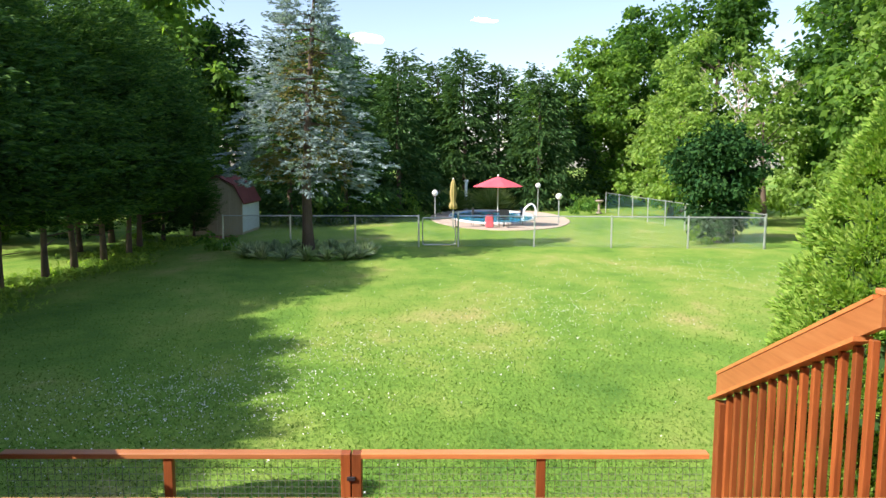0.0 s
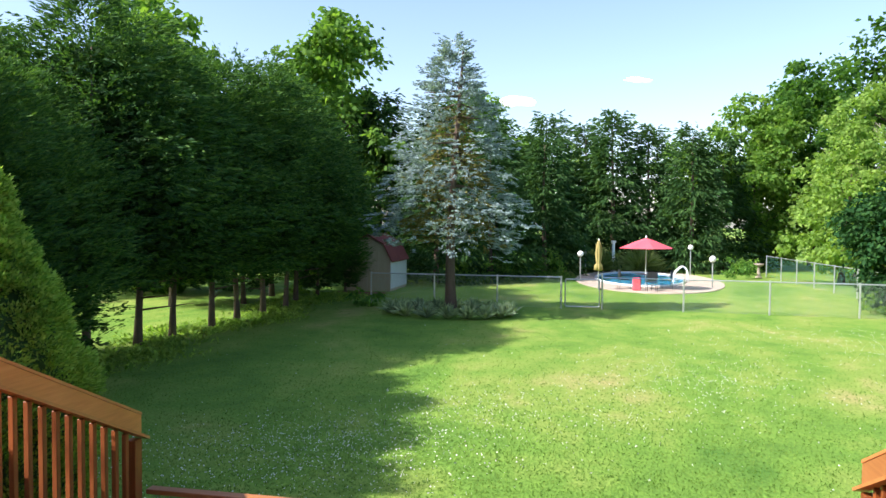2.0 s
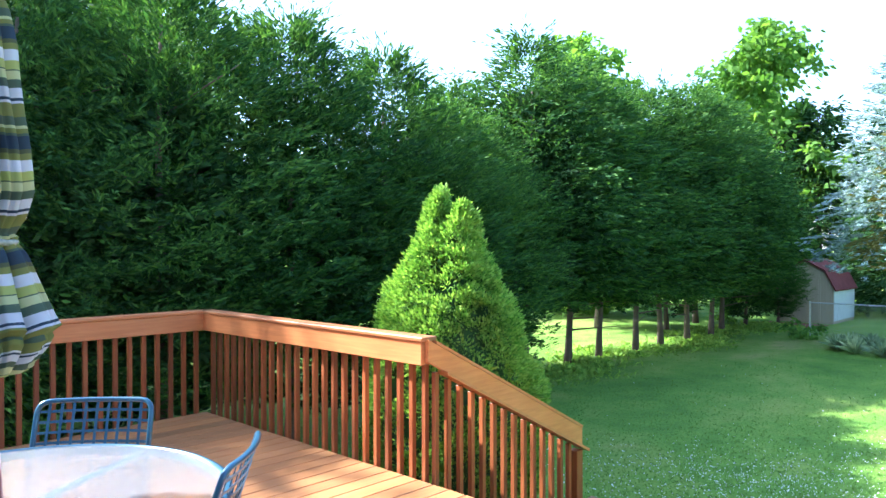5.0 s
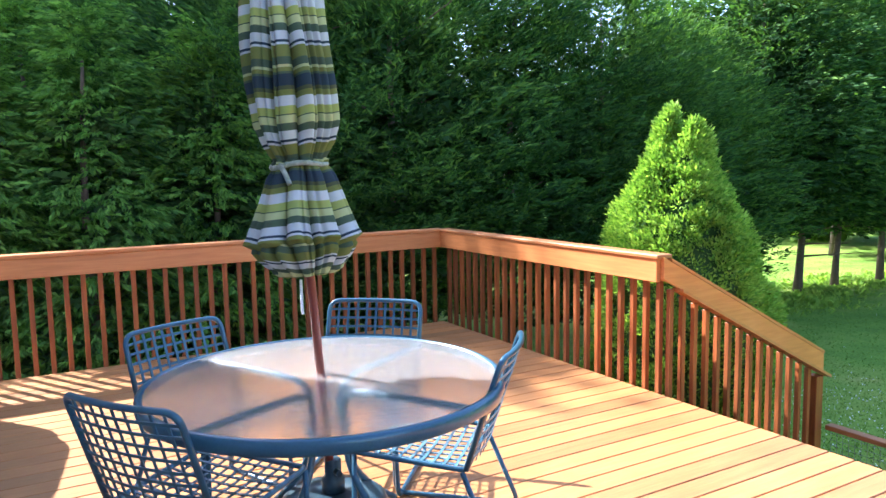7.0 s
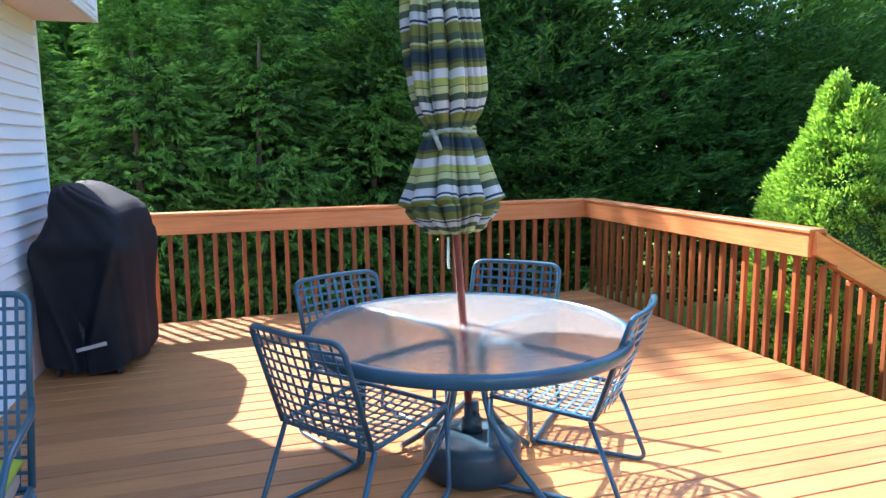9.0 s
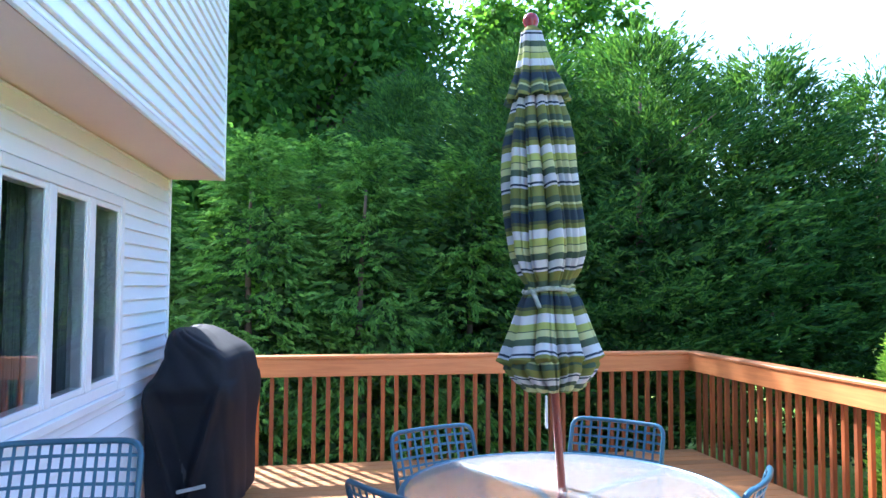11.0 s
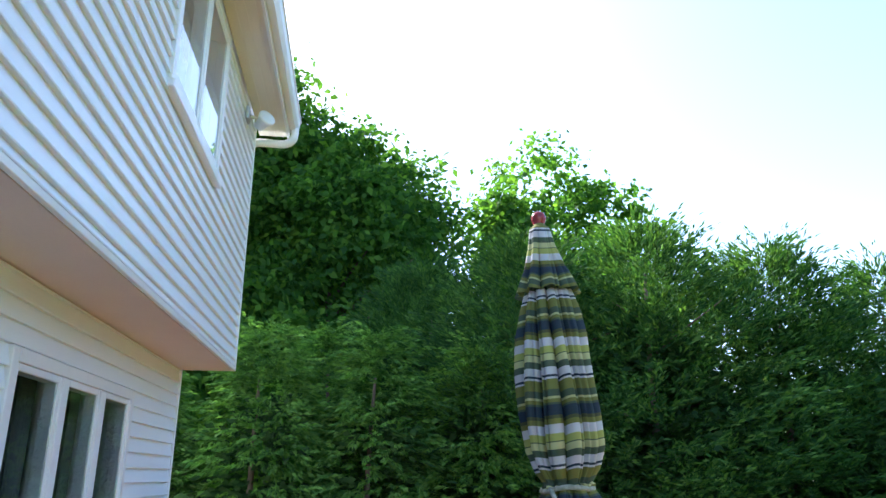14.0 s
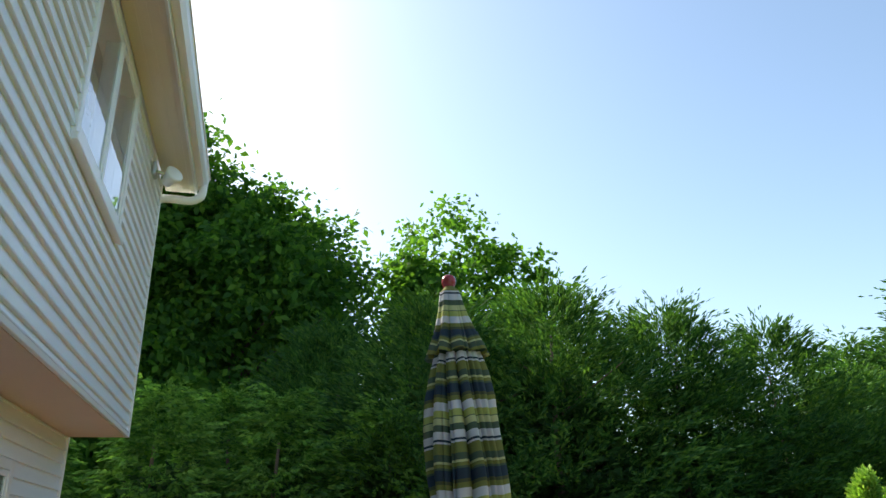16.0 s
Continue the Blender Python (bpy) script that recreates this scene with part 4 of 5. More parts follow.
part("arm", Form().tube([(0, 0.05, 0.0), (-0.03, 0.1, 0.0)], 0.015, 8), GALV, lamp)
part("head", Form().lathe([(0.02, -0.09), (0.045, -0.085), (0.05, -0.02), (0.075, 0.03), (0.075, 0.045), (0.06, 0.05)], 20), TRIM, lamp, smooth=True, m=pose(-0.07, 0.16, 0.0, -70, 0, -50))


def window(name, label, y, hole, lights, sill=True, depth=0.1):
    """A framed window; lights are the panes' spans along x."""
    x0, x1, z0, z1 = hole
    w = thing(name, label, "window", kind="structure")
    o = 0.034
    f = Form().box((x0, y - depth, z0), (x0 + 0.06, y + o, z1), 0.004).box((x1 - 0.06, y - depth, z0), (x1, y + o, z1), 0.004)
    f.box((x0 + 0.061, y - depth, z1 - 0.06), (x1 - 0.061, y + o, z1), 0.004).box((x0 + 0.061, y - depth, z0), (x1 - 0.061, y + o, z0 + 0.06), 0.004)
    part("window_frame", f, TRIM, w)
    for a, b in lights:
        s = Form()
        d0, d1 = y - 0.05, y + 0.026
        s.box((a, d0, z0 + 0.062), (a + 0.03, d1, z1 - 0.062), 0.004).box((b - 0.03, d0, z0 + 0.062), (b, d1, z1 - 0.062), 0.004)
        s.box((a + 0.031, d0, z0 + 0.062), (b - 0.031, d1, z0 + 0.098), 0.004).box((a + 0.031, d0, z1 - 0.095), (b - 0.031, d1, z1 - 0.062), 0.004)
        sash = part("sash", s, TRIM, w)
        pane = part("pane", Form().box((a + 0.032, y + 0.012, z0 + 0.099), (b - 0.032, y + 0.018, z1 - 0.096)), PANE, sash)
        pane.visible_shadow = False
    for (a, b), (c, d) in zip(lights, lights[1:]):
        part("mullion", Form().box((b + 0.002, y - 0.08, z0 + 0.062), (c - 0.002, y + o - 0.003, z1 - 0.062), 0.004), TRIM, w)
    if sill:
        part("window_sill", Form().box((x0 - 0.03, y + 0.001, z0 - 0.05), (x1 + 0.03, y + 0.055, z0 - 0.002), 0.005), TRIM, w)
    return w


window("window_1", "white framed triple casement window", LOWY, W1, [(-4.715, -4.235), (-4.155, -3.675), (-3.605, -3.10)])
window("window_2", "white framed upper window with two panes", UPY, W2, [(-4.50, -3.925), (-3.885, -3.31)])
# sheet added to make the lower half of the upper panes pale blue
pane_sheet = thing("cafe_curtain", "pale blue wavy-topped sheet in the upper window", "curtain")
f, k, vs = Form(), 40, []
for i in range(k + 1):
    xx = -4.50 + 1.19 * i / k
    yy = UPY - 0.13 + 0.012 * math.sin(i * 1.6)
    vs += [(xx, yy, 3.60), (xx, yy, 4.13 + 0.07 * math.sin(i * 0.32 + 0.6) - 0.03 * math.sin(i * 0.9))]
f.add(vs, [(2 * i, 2 * i + 2, 2 * i + 3, 2 * i + 1) for i in range(k)])
part("cloth", f, PALE_SHEET, pane_sheet, smooth=True)
part("rod", Form().tube([(-4.56, UPY - 0.13, 4.09), (-3.25, UPY - 0.13, 4.09)], 0.008, 6), TRIM, pane_sheet)
drape = thing("curtain", "grey sheer curtain behind the window", "curtain", pose(0, 0, 0))
f = Form()
for x0, x1 in ((-4.74, -4.50), (-4.02, -3.80), (-3.40, -3.18)):
    k = 24
    vs = []
    for i in range(k + 1):
        xx = x0 + (x1 - x0) * i / k
        vs += [(xx, LOWY - 0.28 + 0.025 * math.sin(i * 1.9), -0.02), (xx, LOWY - 0.28 + 0.025 * math.sin(i * 1.9), 2.3)]
    f.add(vs, [(2 * i, 2 * i + 2, 2 * i + 3, 2 * i + 1) for i in range(k)])
part("cloth", f, CURTAIN, drape, smooth=True)
part("rod", Form().tube([(-4.9, LOWY - 0.28, 2.3), (-2.8, LOWY - 0.28, 2.3)], 0.012, 8), DARK_METAL, drape)

# the whole house turned about its corner at the deck
for ob in set(bpy.data.objects) - BEFORE_HOUSE:
    if ob.parent is None:
        ob.matrix_basis = pose(HX0, -1.334, 0, 0, 0, HOUSE_TURN) @ pose(-HX0, 1.334, 0) @ ob.matrix_basis

# low growth under the cedars
rng = np.random.default_rng(15)
n = 9000
yy = rng.uniform(13.0, 31.0, n)
xx = -11.2 + 0.5 * np.sin(yy * 0.9) + rng.normal(0, 0.55, n)
P = np.stack([xx, yy, np.full(n, GROUND)], 1)
W = rng.normal(size=P.shape) * np.array([0.7, 0.7, 0.15]) + np.array([0, 0, 0.8])
ln = rng.uniform(0.08, 0.3, n) * (0.6 + 0.5 * np.sin(yy * 1.7) ** 2)
tagged(part("undergrowth", leaf_mesh("undergrowth", P, W, ln, ln * 0.35, WILLOW, 0.25, 15), None), "straggling weeds under the cedar row", "undergrowth", kind="stuff")

# ---- table, umbrella and chairs on the deck ----
TC = (-2.915, 0.885)
table = thing("patio_table", "round glass-topped patio table with blue metal frame", "table", pose(*TC, 0))
f = Form().lathe([(0.712, 0.714), (0.716, 0.727), (0.728, 0.7285), (0.738, 0.723), (0.742, 0.71), (0.742, 0.685), (0.738, 0.672), (0.728, 0.668), (0.714, 0.672), (0.712, 0.714)], 96, caps=False)
part("rim", f, TUBE_BLUE, table, smooth=True)
vs, fs = [], []
for z in (0.716, 0.724):
    for r in (0.026, 0.25, 0.45, 0.711):
        for k in range(64):
            vs.append((r * math.cos(2 * math.pi * k / 64), r * math.sin(2 * math.pi * k / 64), z))
for j in range(3):
    for k in range(64):
        l = (k + 1) % 64
        a, b, c, d = j * 64 + k, j * 64 + l, (j + 1) * 64 + l, (j + 1) * 64 + k
        fs += [(a, b, c, d), (d + 256, c + 256, b + 256, a + 256)]
for k in range(64):
    l = (k + 1) % 64
    fs += [(3 * 64 + k, 3 * 64 + l, 3 * 64 + l + 256, 3 * 64 + k + 256), (l, k, k + 256, l + 256)]
top = part("glass_top", Form().add(vs, fs), TABLE_GLASS, table, "rippled clear glass", smooth=False)
top.visible_shadow = False
for k in range(4):
    a = math.radians(28 + 90 * k)
    c, s = math.cos(a), math.sin(a)
    arm = curve_pts([(0.715 * c, 0.715 * s, 0.69), (0.40 * c, 0.40 * s, 0.685), (0.16 * c, 0.16 * s, 0.67), (0.09 * c, 0.09 * s, 0.60), (0.10 * c, 0.10 * s, 0.42), (0.16 * c, 0.16 * s, 0.28), (0.30 * c, 0.30 * s, 0.13), (0.46 * c, 0.46 * s, 0.012)], 5)
    part("leg", Form().tube(arm, 0.0155, 8), TUBE_BLUE, table, smooth=True)
part("collar", Form().tube([(0.095 * math.cos(k / 24 * 6.2832), 0.095 * math.sin(k / 24 * 6.2832), 0.5) for k in range(24)], 0.011, 8, True), TUBE_BLUE, table, smooth=True)

UB, UT = Vector((-2.945, 0.92, 0.0)), Vector((-3.105, 0.78, 2.92))
base = thing("umbrella_base", "round dark weighted umbrella base under the table", "umbrella base", pose(UB.x - 0.02, UB.y, 0))
part("body", Form().lathe([(0.21, 0.0), (0.232, 0.012), (0.238, 0.05), (0.236, 0.14), (0.225, 0.17), (0.20, 0.186), (0.07, 0.205), (0.062, 0.20)], 40), BASE_DARK, base, smooth=True)
part("neck", Form().lathe([(0.05, 0.2), (0.05, 0.26), (0.036, 0.27), (0.036, 0.34), (0.028, 0.345)], 20), BASE_DARK, base, smooth=True)
part("knob", Form().tube([(0.036, 0, 0.3), (0.075, 0, 0.3)], 0.014, 8), BASE_DARK, base)

axis = (UT - UB).normalized()
turn = axis.to_track_quat("Z", "Y").to_matrix().to_4x4()
umb = thing("patio_umbrella", "closed striped umbrella in olive, white and navy", "umbrella", Matrix.Translation(UB) @ turn)
part("pole", Form().tube([(0, 0, 0.30), (0, 0, 1.5), (0, 0, 2.85)], 0.0195, 12), POLE_RED, umb, "red-stained wooden pole", smooth=True)
part("finial", Form().lathe([(0.02, 2.83), (0.028, 2.845), (0.026, 2.855), (0.036, 2.875), (0.038, 2.895), (0.03, 2.915), (0.012, 2.926)], 20), KNOB_RED, umb, "red turned finial", smooth=True)


def canopy(name, prof, folds, phase, v0, way=1, per=0.405, sides=288, scallop=0.0):
    """Hanging cloth in pleats, broad outside and creased inside; prof is rows of radius, height, pleat depth."""
    rg = random.Random(name)
    shift = [rg.uniform(-0.011, 0.011) for _ in range(folds)]
    width = [rg.uniform(0.8, 1.2) for _ in range(folds)]
    total, edges = sum(width), [0.0]
    for x in width:
        edges.append(edges[-1] + x / total)
    P = []
    for (r0, z0, d0), (r1, z1, d1) in zip(prof, prof[1:]):
        for k in range(8):
            q = k / 8
            P.append((r0 + (r1 - r0) * q, z0 + (z1 - z0) * q, d0 + (d1 - d0) * q))
    P.append(prof[-1])
    vs, uv, s = [], [], 0.0
    for i, (r, z, d) in enumerate(P):
        if i:
            s += math.hypot(r - P[i - 1][0], z - P[i - 1][1])
        for k in range(sides):
            g = 2 * math.pi * k / sides
            u = (k / sides + 0.012 * math.sin(5 * z + 2 * g) + phase) % 1.0
            n = max(j for j in range(folds) if edges[j] <= u)
            m = (u - edges[n]) / (edges[n + 1] - edges[n])
            # a pleat bulges in its middle; a shallower tuck runs down one side of it
            w = 2.2 * (4 * m * (1 - m)) ** 0.45 - 1.4 - 0.55 * math.exp(-((m - 0.3 - 0.4 * (n % 2)) / 0.06) ** 2)
            q = (0.86 if z > 1.62 else 1.0) * r * (1 + d * w) * (1 + 0.05 * math.sin(g + 7 * z))
            lift = scallop * max(0, min(1, (1.45 - z) / 0.2)) * (0.8 * w + 0.6 * math.sin(2 * g + 0.7)) + (0.012 * (1 - abs(2 * m - 1)) if way < 0 and r > 0.12 else 0)
            vs.append((q * math.cos(g), q * math.sin(g), 1.6 + (z + lift - 1.6) * (0.945 if z > 1.6 else 1.0)))
            sag = 0.010 * math.sin(math.pi * m) if n % 2 else -0.006 * math.sin(math.pi * m)
            uv.append((k / sides, (v0 + way * s + (shift[n] + sag) * min(1, d / 0.15)) / per))
    n = len(P)
    fs = [(i * sides + k, (i + 1) * sides + k, (i + 1) * sides + (k + 1) % sides, i * sides + (k + 1) % sides) for i in range(n - 1) for k in range(sides)]
    me = Form().add(vs, fs).mesh(name, STRIPES, True)
    lay = me.uv_layers.new(name="UVMap")
    for l in me.loops:
        lay.data[l.index].uv = uv[l.vertex_index]
    return me


# cloth lengths: the crown's tier, the long body, the skirt under the tie
part("upper_tier", canopy("upper_tier", [(0.03, 2.93, 0.0), (0.058, 2.90, 0.05), (0.075, 2.80, 0.12), (0.11, 2.68, 0.16), (0.15, 2.575, 0.2), (0.162, 2.54, 0.22)], 9, 0.05, 0.246, -1), None, umb)
part("canopy", canopy("canopy", [(0.10, 2.62, 0.1), (0.125, 2.54, 0.16), (0.15, 2.45, 0.2), (0.172, 2.32, 0.23), (0.178, 2.15, 0.24), (0.181, 1.95, 0.24), (0.174, 1.78, 0.24), (0.145, 1.69, 0.24), (0.105, 1.62, 0.2), (0.10, 1.60, 0.2)], 12, 0.0, 0.061), None, umb)
part("skirt", canopy("skirt", [(0.10, 1.598, 0.2), (0.125, 1.555, 0.2), (0.155, 1.46, 0.2), (0.2, 1.33, 0.2), (0.216, 1.295, 0.2), (0.19, 1.272, 0.16)], 10, 0.1, 0.285, scallop=0.018), None, umb)
part("hem", canopy("hem", [(0.10, 1.33, 0.1), (0.185, 1.285, 0.16), (0.188, 1.25, 0.22), (0.165, 1.215, 0.26), (0.13, 1.175, 0.3), (0.095, 1.15, 0.34), (0.05, 1.15, 0.2)], 13, 0.04, 0.0, -1, 0.33), None, umb, "bunched hem folded under the skirt")
f = Form().tube([(0.112 * math.cos(k / 40 * 6.2832), 0.112 * math.sin(k / 40 * 6.2832), 1.603 + 0.006 * math.sin(3 * k / 40 * 6.28)) for k in range(40)], 0.012, 6, True)
part("tie", f, TIE_CLOTH, umb, "pale striped cloth tie", smooth=True)
f = Form().tube(curve_pts([(0.115, -0.02, 1.605), (0.135, 0.0, 1.59), (0.145, 0.02, 1.56), (0.15, 0.035, 1.525)], 4), 0.011, 6)
part("knot", f, TIE_CLOTH, umb, "loose end of the tie", smooth=True)
part("cord", Form().tube([(0.03, -0.03, 1.13), (0.035, -0.035, 1.0), (0.034, -0.034, 0.985)], 0.006, 6), WHITE_PLASTIC, umb, "short white cord")


def lattice(ob, mat, W, rows, cols, at):
    """Straps laid across each other in a frame; at(u, v) gives the place, u across, v along, both 0 to 1."""
    for n, along in ((cols, True), (rows, False)):
        for i in range(1, n + 1):
            q = i / (n + 1)
            f = Form()
            k = 8
            pts = []
            for j in range(k + 1):
                s = j / k
                p = at(q, s) if along else at(s, q)
                pts.append(Vector(p))
            e = (Vector(at(1, 0.5)) - Vector(at(0, 0.5))).normalized() if along else (Vector(at(0.5, 1)) - Vector(at(0.5, 0))).normalized()
            vs = []
            for j, p in enumerate(pts):
                t = (pts[min(j + 1, k)] - pts[max(j - 1, 0)]).normalized()
                nn = t.cross(e).normalized()
                o = nn * (0.0025 if along else -0.0025) * (1 if along else -1)
                for a, b in ((-1, -1), (1, -1), (1, 1), (-1, 1)):
                    vs.append(p + o + e * W * 0.5 * a + nn * 0.0018 * b)
            fs = [(4 * j + a, 4 * j + (a + 1) % 4, 4 * j + 4 + (a + 1) % 4, 4 * j + 4 + a) for j in range(k) for a in range(4)]
            part("strap", Form().add(vs, fs), mat, ob)


def patio_chair(label, m, height=0.85, arms=False, rows=9, cols=9):
    c = thing("patio_chair", label, "chair", m, "patio chairs")
    w, back = 0.262, 0.385 + (height - 0.85) * 0.3
    zs0, zs1 = 0.385, 0.425

    def bk(u, v):
        bow = 0.035 * (1 - (2 * u - 1) ** 2)
        return ((2 * u - 1) * w, -0.235 - (back - 0.235) * v - bow, zs0 + (height - zs0) * v)

    def seat(u, v):
        return ((2 * u - 1) * w, -0.235 + 0.475 * v, zs0 + (zs1 - zs0) * v - 0.02 * math.sin(math.pi * v) * (1 - (2 * u - 1) ** 2))
    fr = rounded([bk(0, 0), bk(0, 1), bk(0.25, 1), bk(0.5, 1), bk(0.75, 1), bk(1, 1), bk(1, 0)], 0.06, 5)
    part("back_frame", Form().tube(fr, 0.0125, 8), TUBE_BLUE, c, smooth=True)
    part("seat_frame", Form().tube(rounded([seat(0, 0), seat(0, 1), seat(1, 1), seat(1, 0)], 0.03, 4, True), 0.0115, 8, True), TUBE_BLUE, c, smooth=True)
    for s in (-1, 1):
        leg = rounded([(s * w, -0.22, zs0 - 0.01), (s * (w + 0.012), -0.37, 0.013), (s * (w + 0.012), 0.235, 0.013), (s * w, 0.235, zs1 - 0.008)], 0.055, 5)
        part("leg", Form().tube(leg, 0.0115, 8), TUBE_BLUE, c, smooth=True)
        if arms:
            arm = rounded([bk(0.5 + s * 0.5, 0.45), (s * (w + 0.03), -0.2, 0.66), (s * (w + 0.03), 0.18, 0.64), (s * w, 0.235, 0.43)], 0.09, 5)
            part("arm", Form().tube(arm, 0.0125, 8), TUBE_BLUE, c, smooth=True)
    lattice(c, STRAP, 0.0125, rows, cols, bk)
    lattice(c, STRAP, 0.0125, 9, 9, seat)
    return c


CH = "blue metal patio chair with woven straps, "
patio_chair(CH + "back turned to the house", pose(-2.83, 0.38, 0, 0, 0, 34), 0.84)
patio_chair(CH + "in the shade", pose(-3.47, 0.59, 0, 0, 0, -67), 0.83)
patio_chair(CH + "near the corner railing", pose(-3.47, 1.25, 0, 0, 0, -131), 0.85)
patio_chair(CH + "in the sun", pose(-2.82, 1.30, 0, 0, 0, 136), 0.84)
patio_chair("tall blue patio armchair with strap lattice beside the window", pose(-2.33, -1.11, 0, 0, 0, -90), 1.03, True, 12, 12)
tw = thing("towel", "lime green towel folded over the armchair", "towel", pose(-2.33, -1.11, 0, 0, 0, -90))
vs = []
for i in range(7):
    for j in range(11):
        x, q = -0.25 + 0.24 * i / 6, j / 10
        y = -0.2 + 0.44 * q
        z = 0.43 + 0.055 + 0.012 * math.sin(5 * q + i) - (0.05 * max(0, q - 0.85) / 0.15)
        vs.append((x, y, z))
f = Form().add(vs, [(i * 11 + j, i * 11 + j + 1, i * 11 + j + 12, i * 11 + j + 11) for i in range(6) for j in range(10)])
ob = part("cloth", f, TOWEL, tw, smooth=True)
md = ob.modifiers.new("thick", "SOLIDIFY")
md.thickness = 0.02
cu = thing("seat_cushion", "faded tan cushion on the armchair", "cushion", pose(-2.33, -1.11, 0.405, 0, 0, -90))
f = Form()
bm = bmesh.new()
bmesh.ops.create_cube(bm, size=1)
bmesh.ops.subdivide_edges(bm, edges=bm.edges[:], cuts=5, use_grid_fill=True)
for v in bm.verts:
    x, y, z = v.co
    k = 1 - 0.5 * (abs(2 * x) ** 4 + abs(2 * y) ** 4) / 2
    v.co = Vector((x * 0.47, y * 0.44 + 0.01, 0.03 + z * 0.055 * k + 0.003 * math.sin(30 * x + 20 * y)))
bm.verts.index_update()
f.add([tuple(v.co) for v in bm.verts], [[v.index for v in q.verts] for q in bm.faces])
bm.free()
part("pad", f, CANVAS, cu, smooth=True)

# ---- covered grill ----
grill = thing("grill", "barbecue grill under a black fabric cover", "grill", pose(-5.58, -0.98, 0, 0, 0, -8) @ Matrix.Diagonal((1.06, 0.98, 1, 1)))


def cover_mesh():
    """Rows of half length, half depth, middle offset and height, bottom to top."""
    rows = [(0.44, 0.30, 0.0, 0.06), (0.45, 0.305, 0.0, 0.16), (0.455, 0.31, 0.0, 0.28), (0.46, 0.312, 0.0, 0.40), (0.47, 0.315, 0.0, 0.52), (0.485, 0.32, 0.0, 0.64), (0.505, 0.33, 0.0, 0.74), (0.52, 0.335, 0.0, 0.82), (0.515, 0.325, 0.005, 0.88),
            (0.49, 0.305, 0.02, 0.95), (0.465, 0.28, 0.035, 1.02), (0.445, 0.25, 0.045, 1.09), (0.43, 0.225, 0.015, 1.15), (0.41, 0.17, -0.03, 1.205), (0.38, 0.12, -0.065, 1.25), (0.33, 0.07, -0.095, 1.283), (0.25, 0.03, -0.11, 1.296)]
    rows = [tuple(p + (q - p) * j / 3 for p, q in zip(r0, r1)) for r0, r1 in zip(rows, rows[1:]) for j in range(3)] + [rows[-1]]
    sides, vs = 160, []
    for i, (a, b, o, z) in enumerate(rows):
        for k in range(sides):
            # a point on a square's edge, drawn in to a rounded oblong
            g = 2 * math.pi * k / sides
            leg, m = divmod(4 * k / sides, 1)
            m = 2 * m - 1
            sx, sy = ((1, m), (-m, 1), (-1, -m), (m, -1))[int(leg)]
            e = 7 if z < 0.95 else 5
            d = (abs(sx) ** e + abs(sy) ** e) ** (1 / e)
            x, y = a * sx / d, b * sy / d
            hang = max(0, 1 - z / 0.95)
            crease = abs(math.sin(3.5 * g + 1.3 * z + 0.4)) ** 0.5 - 0.75
            fold = 0.05 * crease * (0.25 + hang) + 0.012 * math.sin(11 * g + 5 * z) * hang + 0.010 * math.sin(5 * g + 7 * z)
            # the slack end hangs in a wedge between two drawn folds
            tuck = 0.0
            if leg == 0 or sx > 0.93:
                u = sy + 0.08
                edge = 0.10 + 0.68 * max(0, z - 0.12) / 0.78
                tuck = -0.07 * max(0.0, min(1.0, (edge - abs(u)) / 0.22)) * max(0, min(1, (0.92 - z) / 0.12)) + 0.03 * math.exp(-((abs(u) - edge - 0.05) / 0.07) ** 2) * max(0, min(1, (0.95 - z) / 0.1))
            # slanting pulls across the hood
            pull = 0.010 * abs(math.sin(16 * z + 5 * sy + 2 * sx)) if z > 0.85 else 0.0
            vs.append((x * (1 + fold) + tuck + pull * sx, o + y * (1 + 1.5 * fold), z + pull + (0.03 * math.sin(4 * g + 1) if i == 0 else 0)))
    n = len(rows)
    fs = [(i * sides + k, i * sides + (k + 1) % sides, (i + 1) * sides + (k + 1) % sides, (i + 1) * sides + k) for i in range(n - 1) for k in range(sides)]
    fs.append(tuple((n - 1) * sides + k for k in range(sides)))
    return Form().add(vs, fs)


part("cover", cover_mesh(), CLOTH_BLACK, grill, smooth=True)
part("strap", Form().box((0.472, 0.0, 0.2), (0.484, 0.2, 0.225), 0.002), GALV, grill, "grey webbing strap", m=pose(0, 0, 0, 12, 0, 0))
for x in (-0.36, 0.36):
    for y in (-0.2, 0.2):
        f = Form().tube([(x, y - 0.014, 0.04), (x, y + 0.014, 0.04)], 0.04, 14)
        f.box((x - 0.02, y - 0.02, 0.08), (x + 0.02, y + 0.02, 0.16))
        part("caster", f, DARK_METAL, grill)
part("cart", Form().box((-0.38, -0.22, 0.16), (0.38, 0.22, 0.8)), DARK_METAL, grill)

# ---- garden beyond: pool, lamps, umbrellas, shed, fences ----
pc = (2.75, 43.6)
slab = Form().lathe([(1.0, GROUND - 0.1), (1.0, GROUND + 0.035)], 72)
slab.v = [(pc[0] + 0.35 + x * 4.0, pc[1] - 0.6 + y * 8.0, z) for x, y, z in slab.v]
tagged(part("pool_deck", slab, CONCRETE), "pale concrete surround of the pool", "paving", kind="structure")
f = Form().lathe([(1.0, GROUND - 0.05), (1.0, GROUND + 0.042)], 72)
f.v = [(pc[0] + x * 2.45, pc[1] + 0.2 + y * 5.2, z) for x, y, z in f.v]
tagged(part("water", f, WATER), "clear blue water of the pool", "water", kind="structure")
ring = [(pc[0] + 2.5 * math.cos(k / 72 * 6.2832), pc[1] + 0.2 + 5.28 * math.sin(k / 72 * 6.2832), GROUND + 0.05) for k in range(72)]
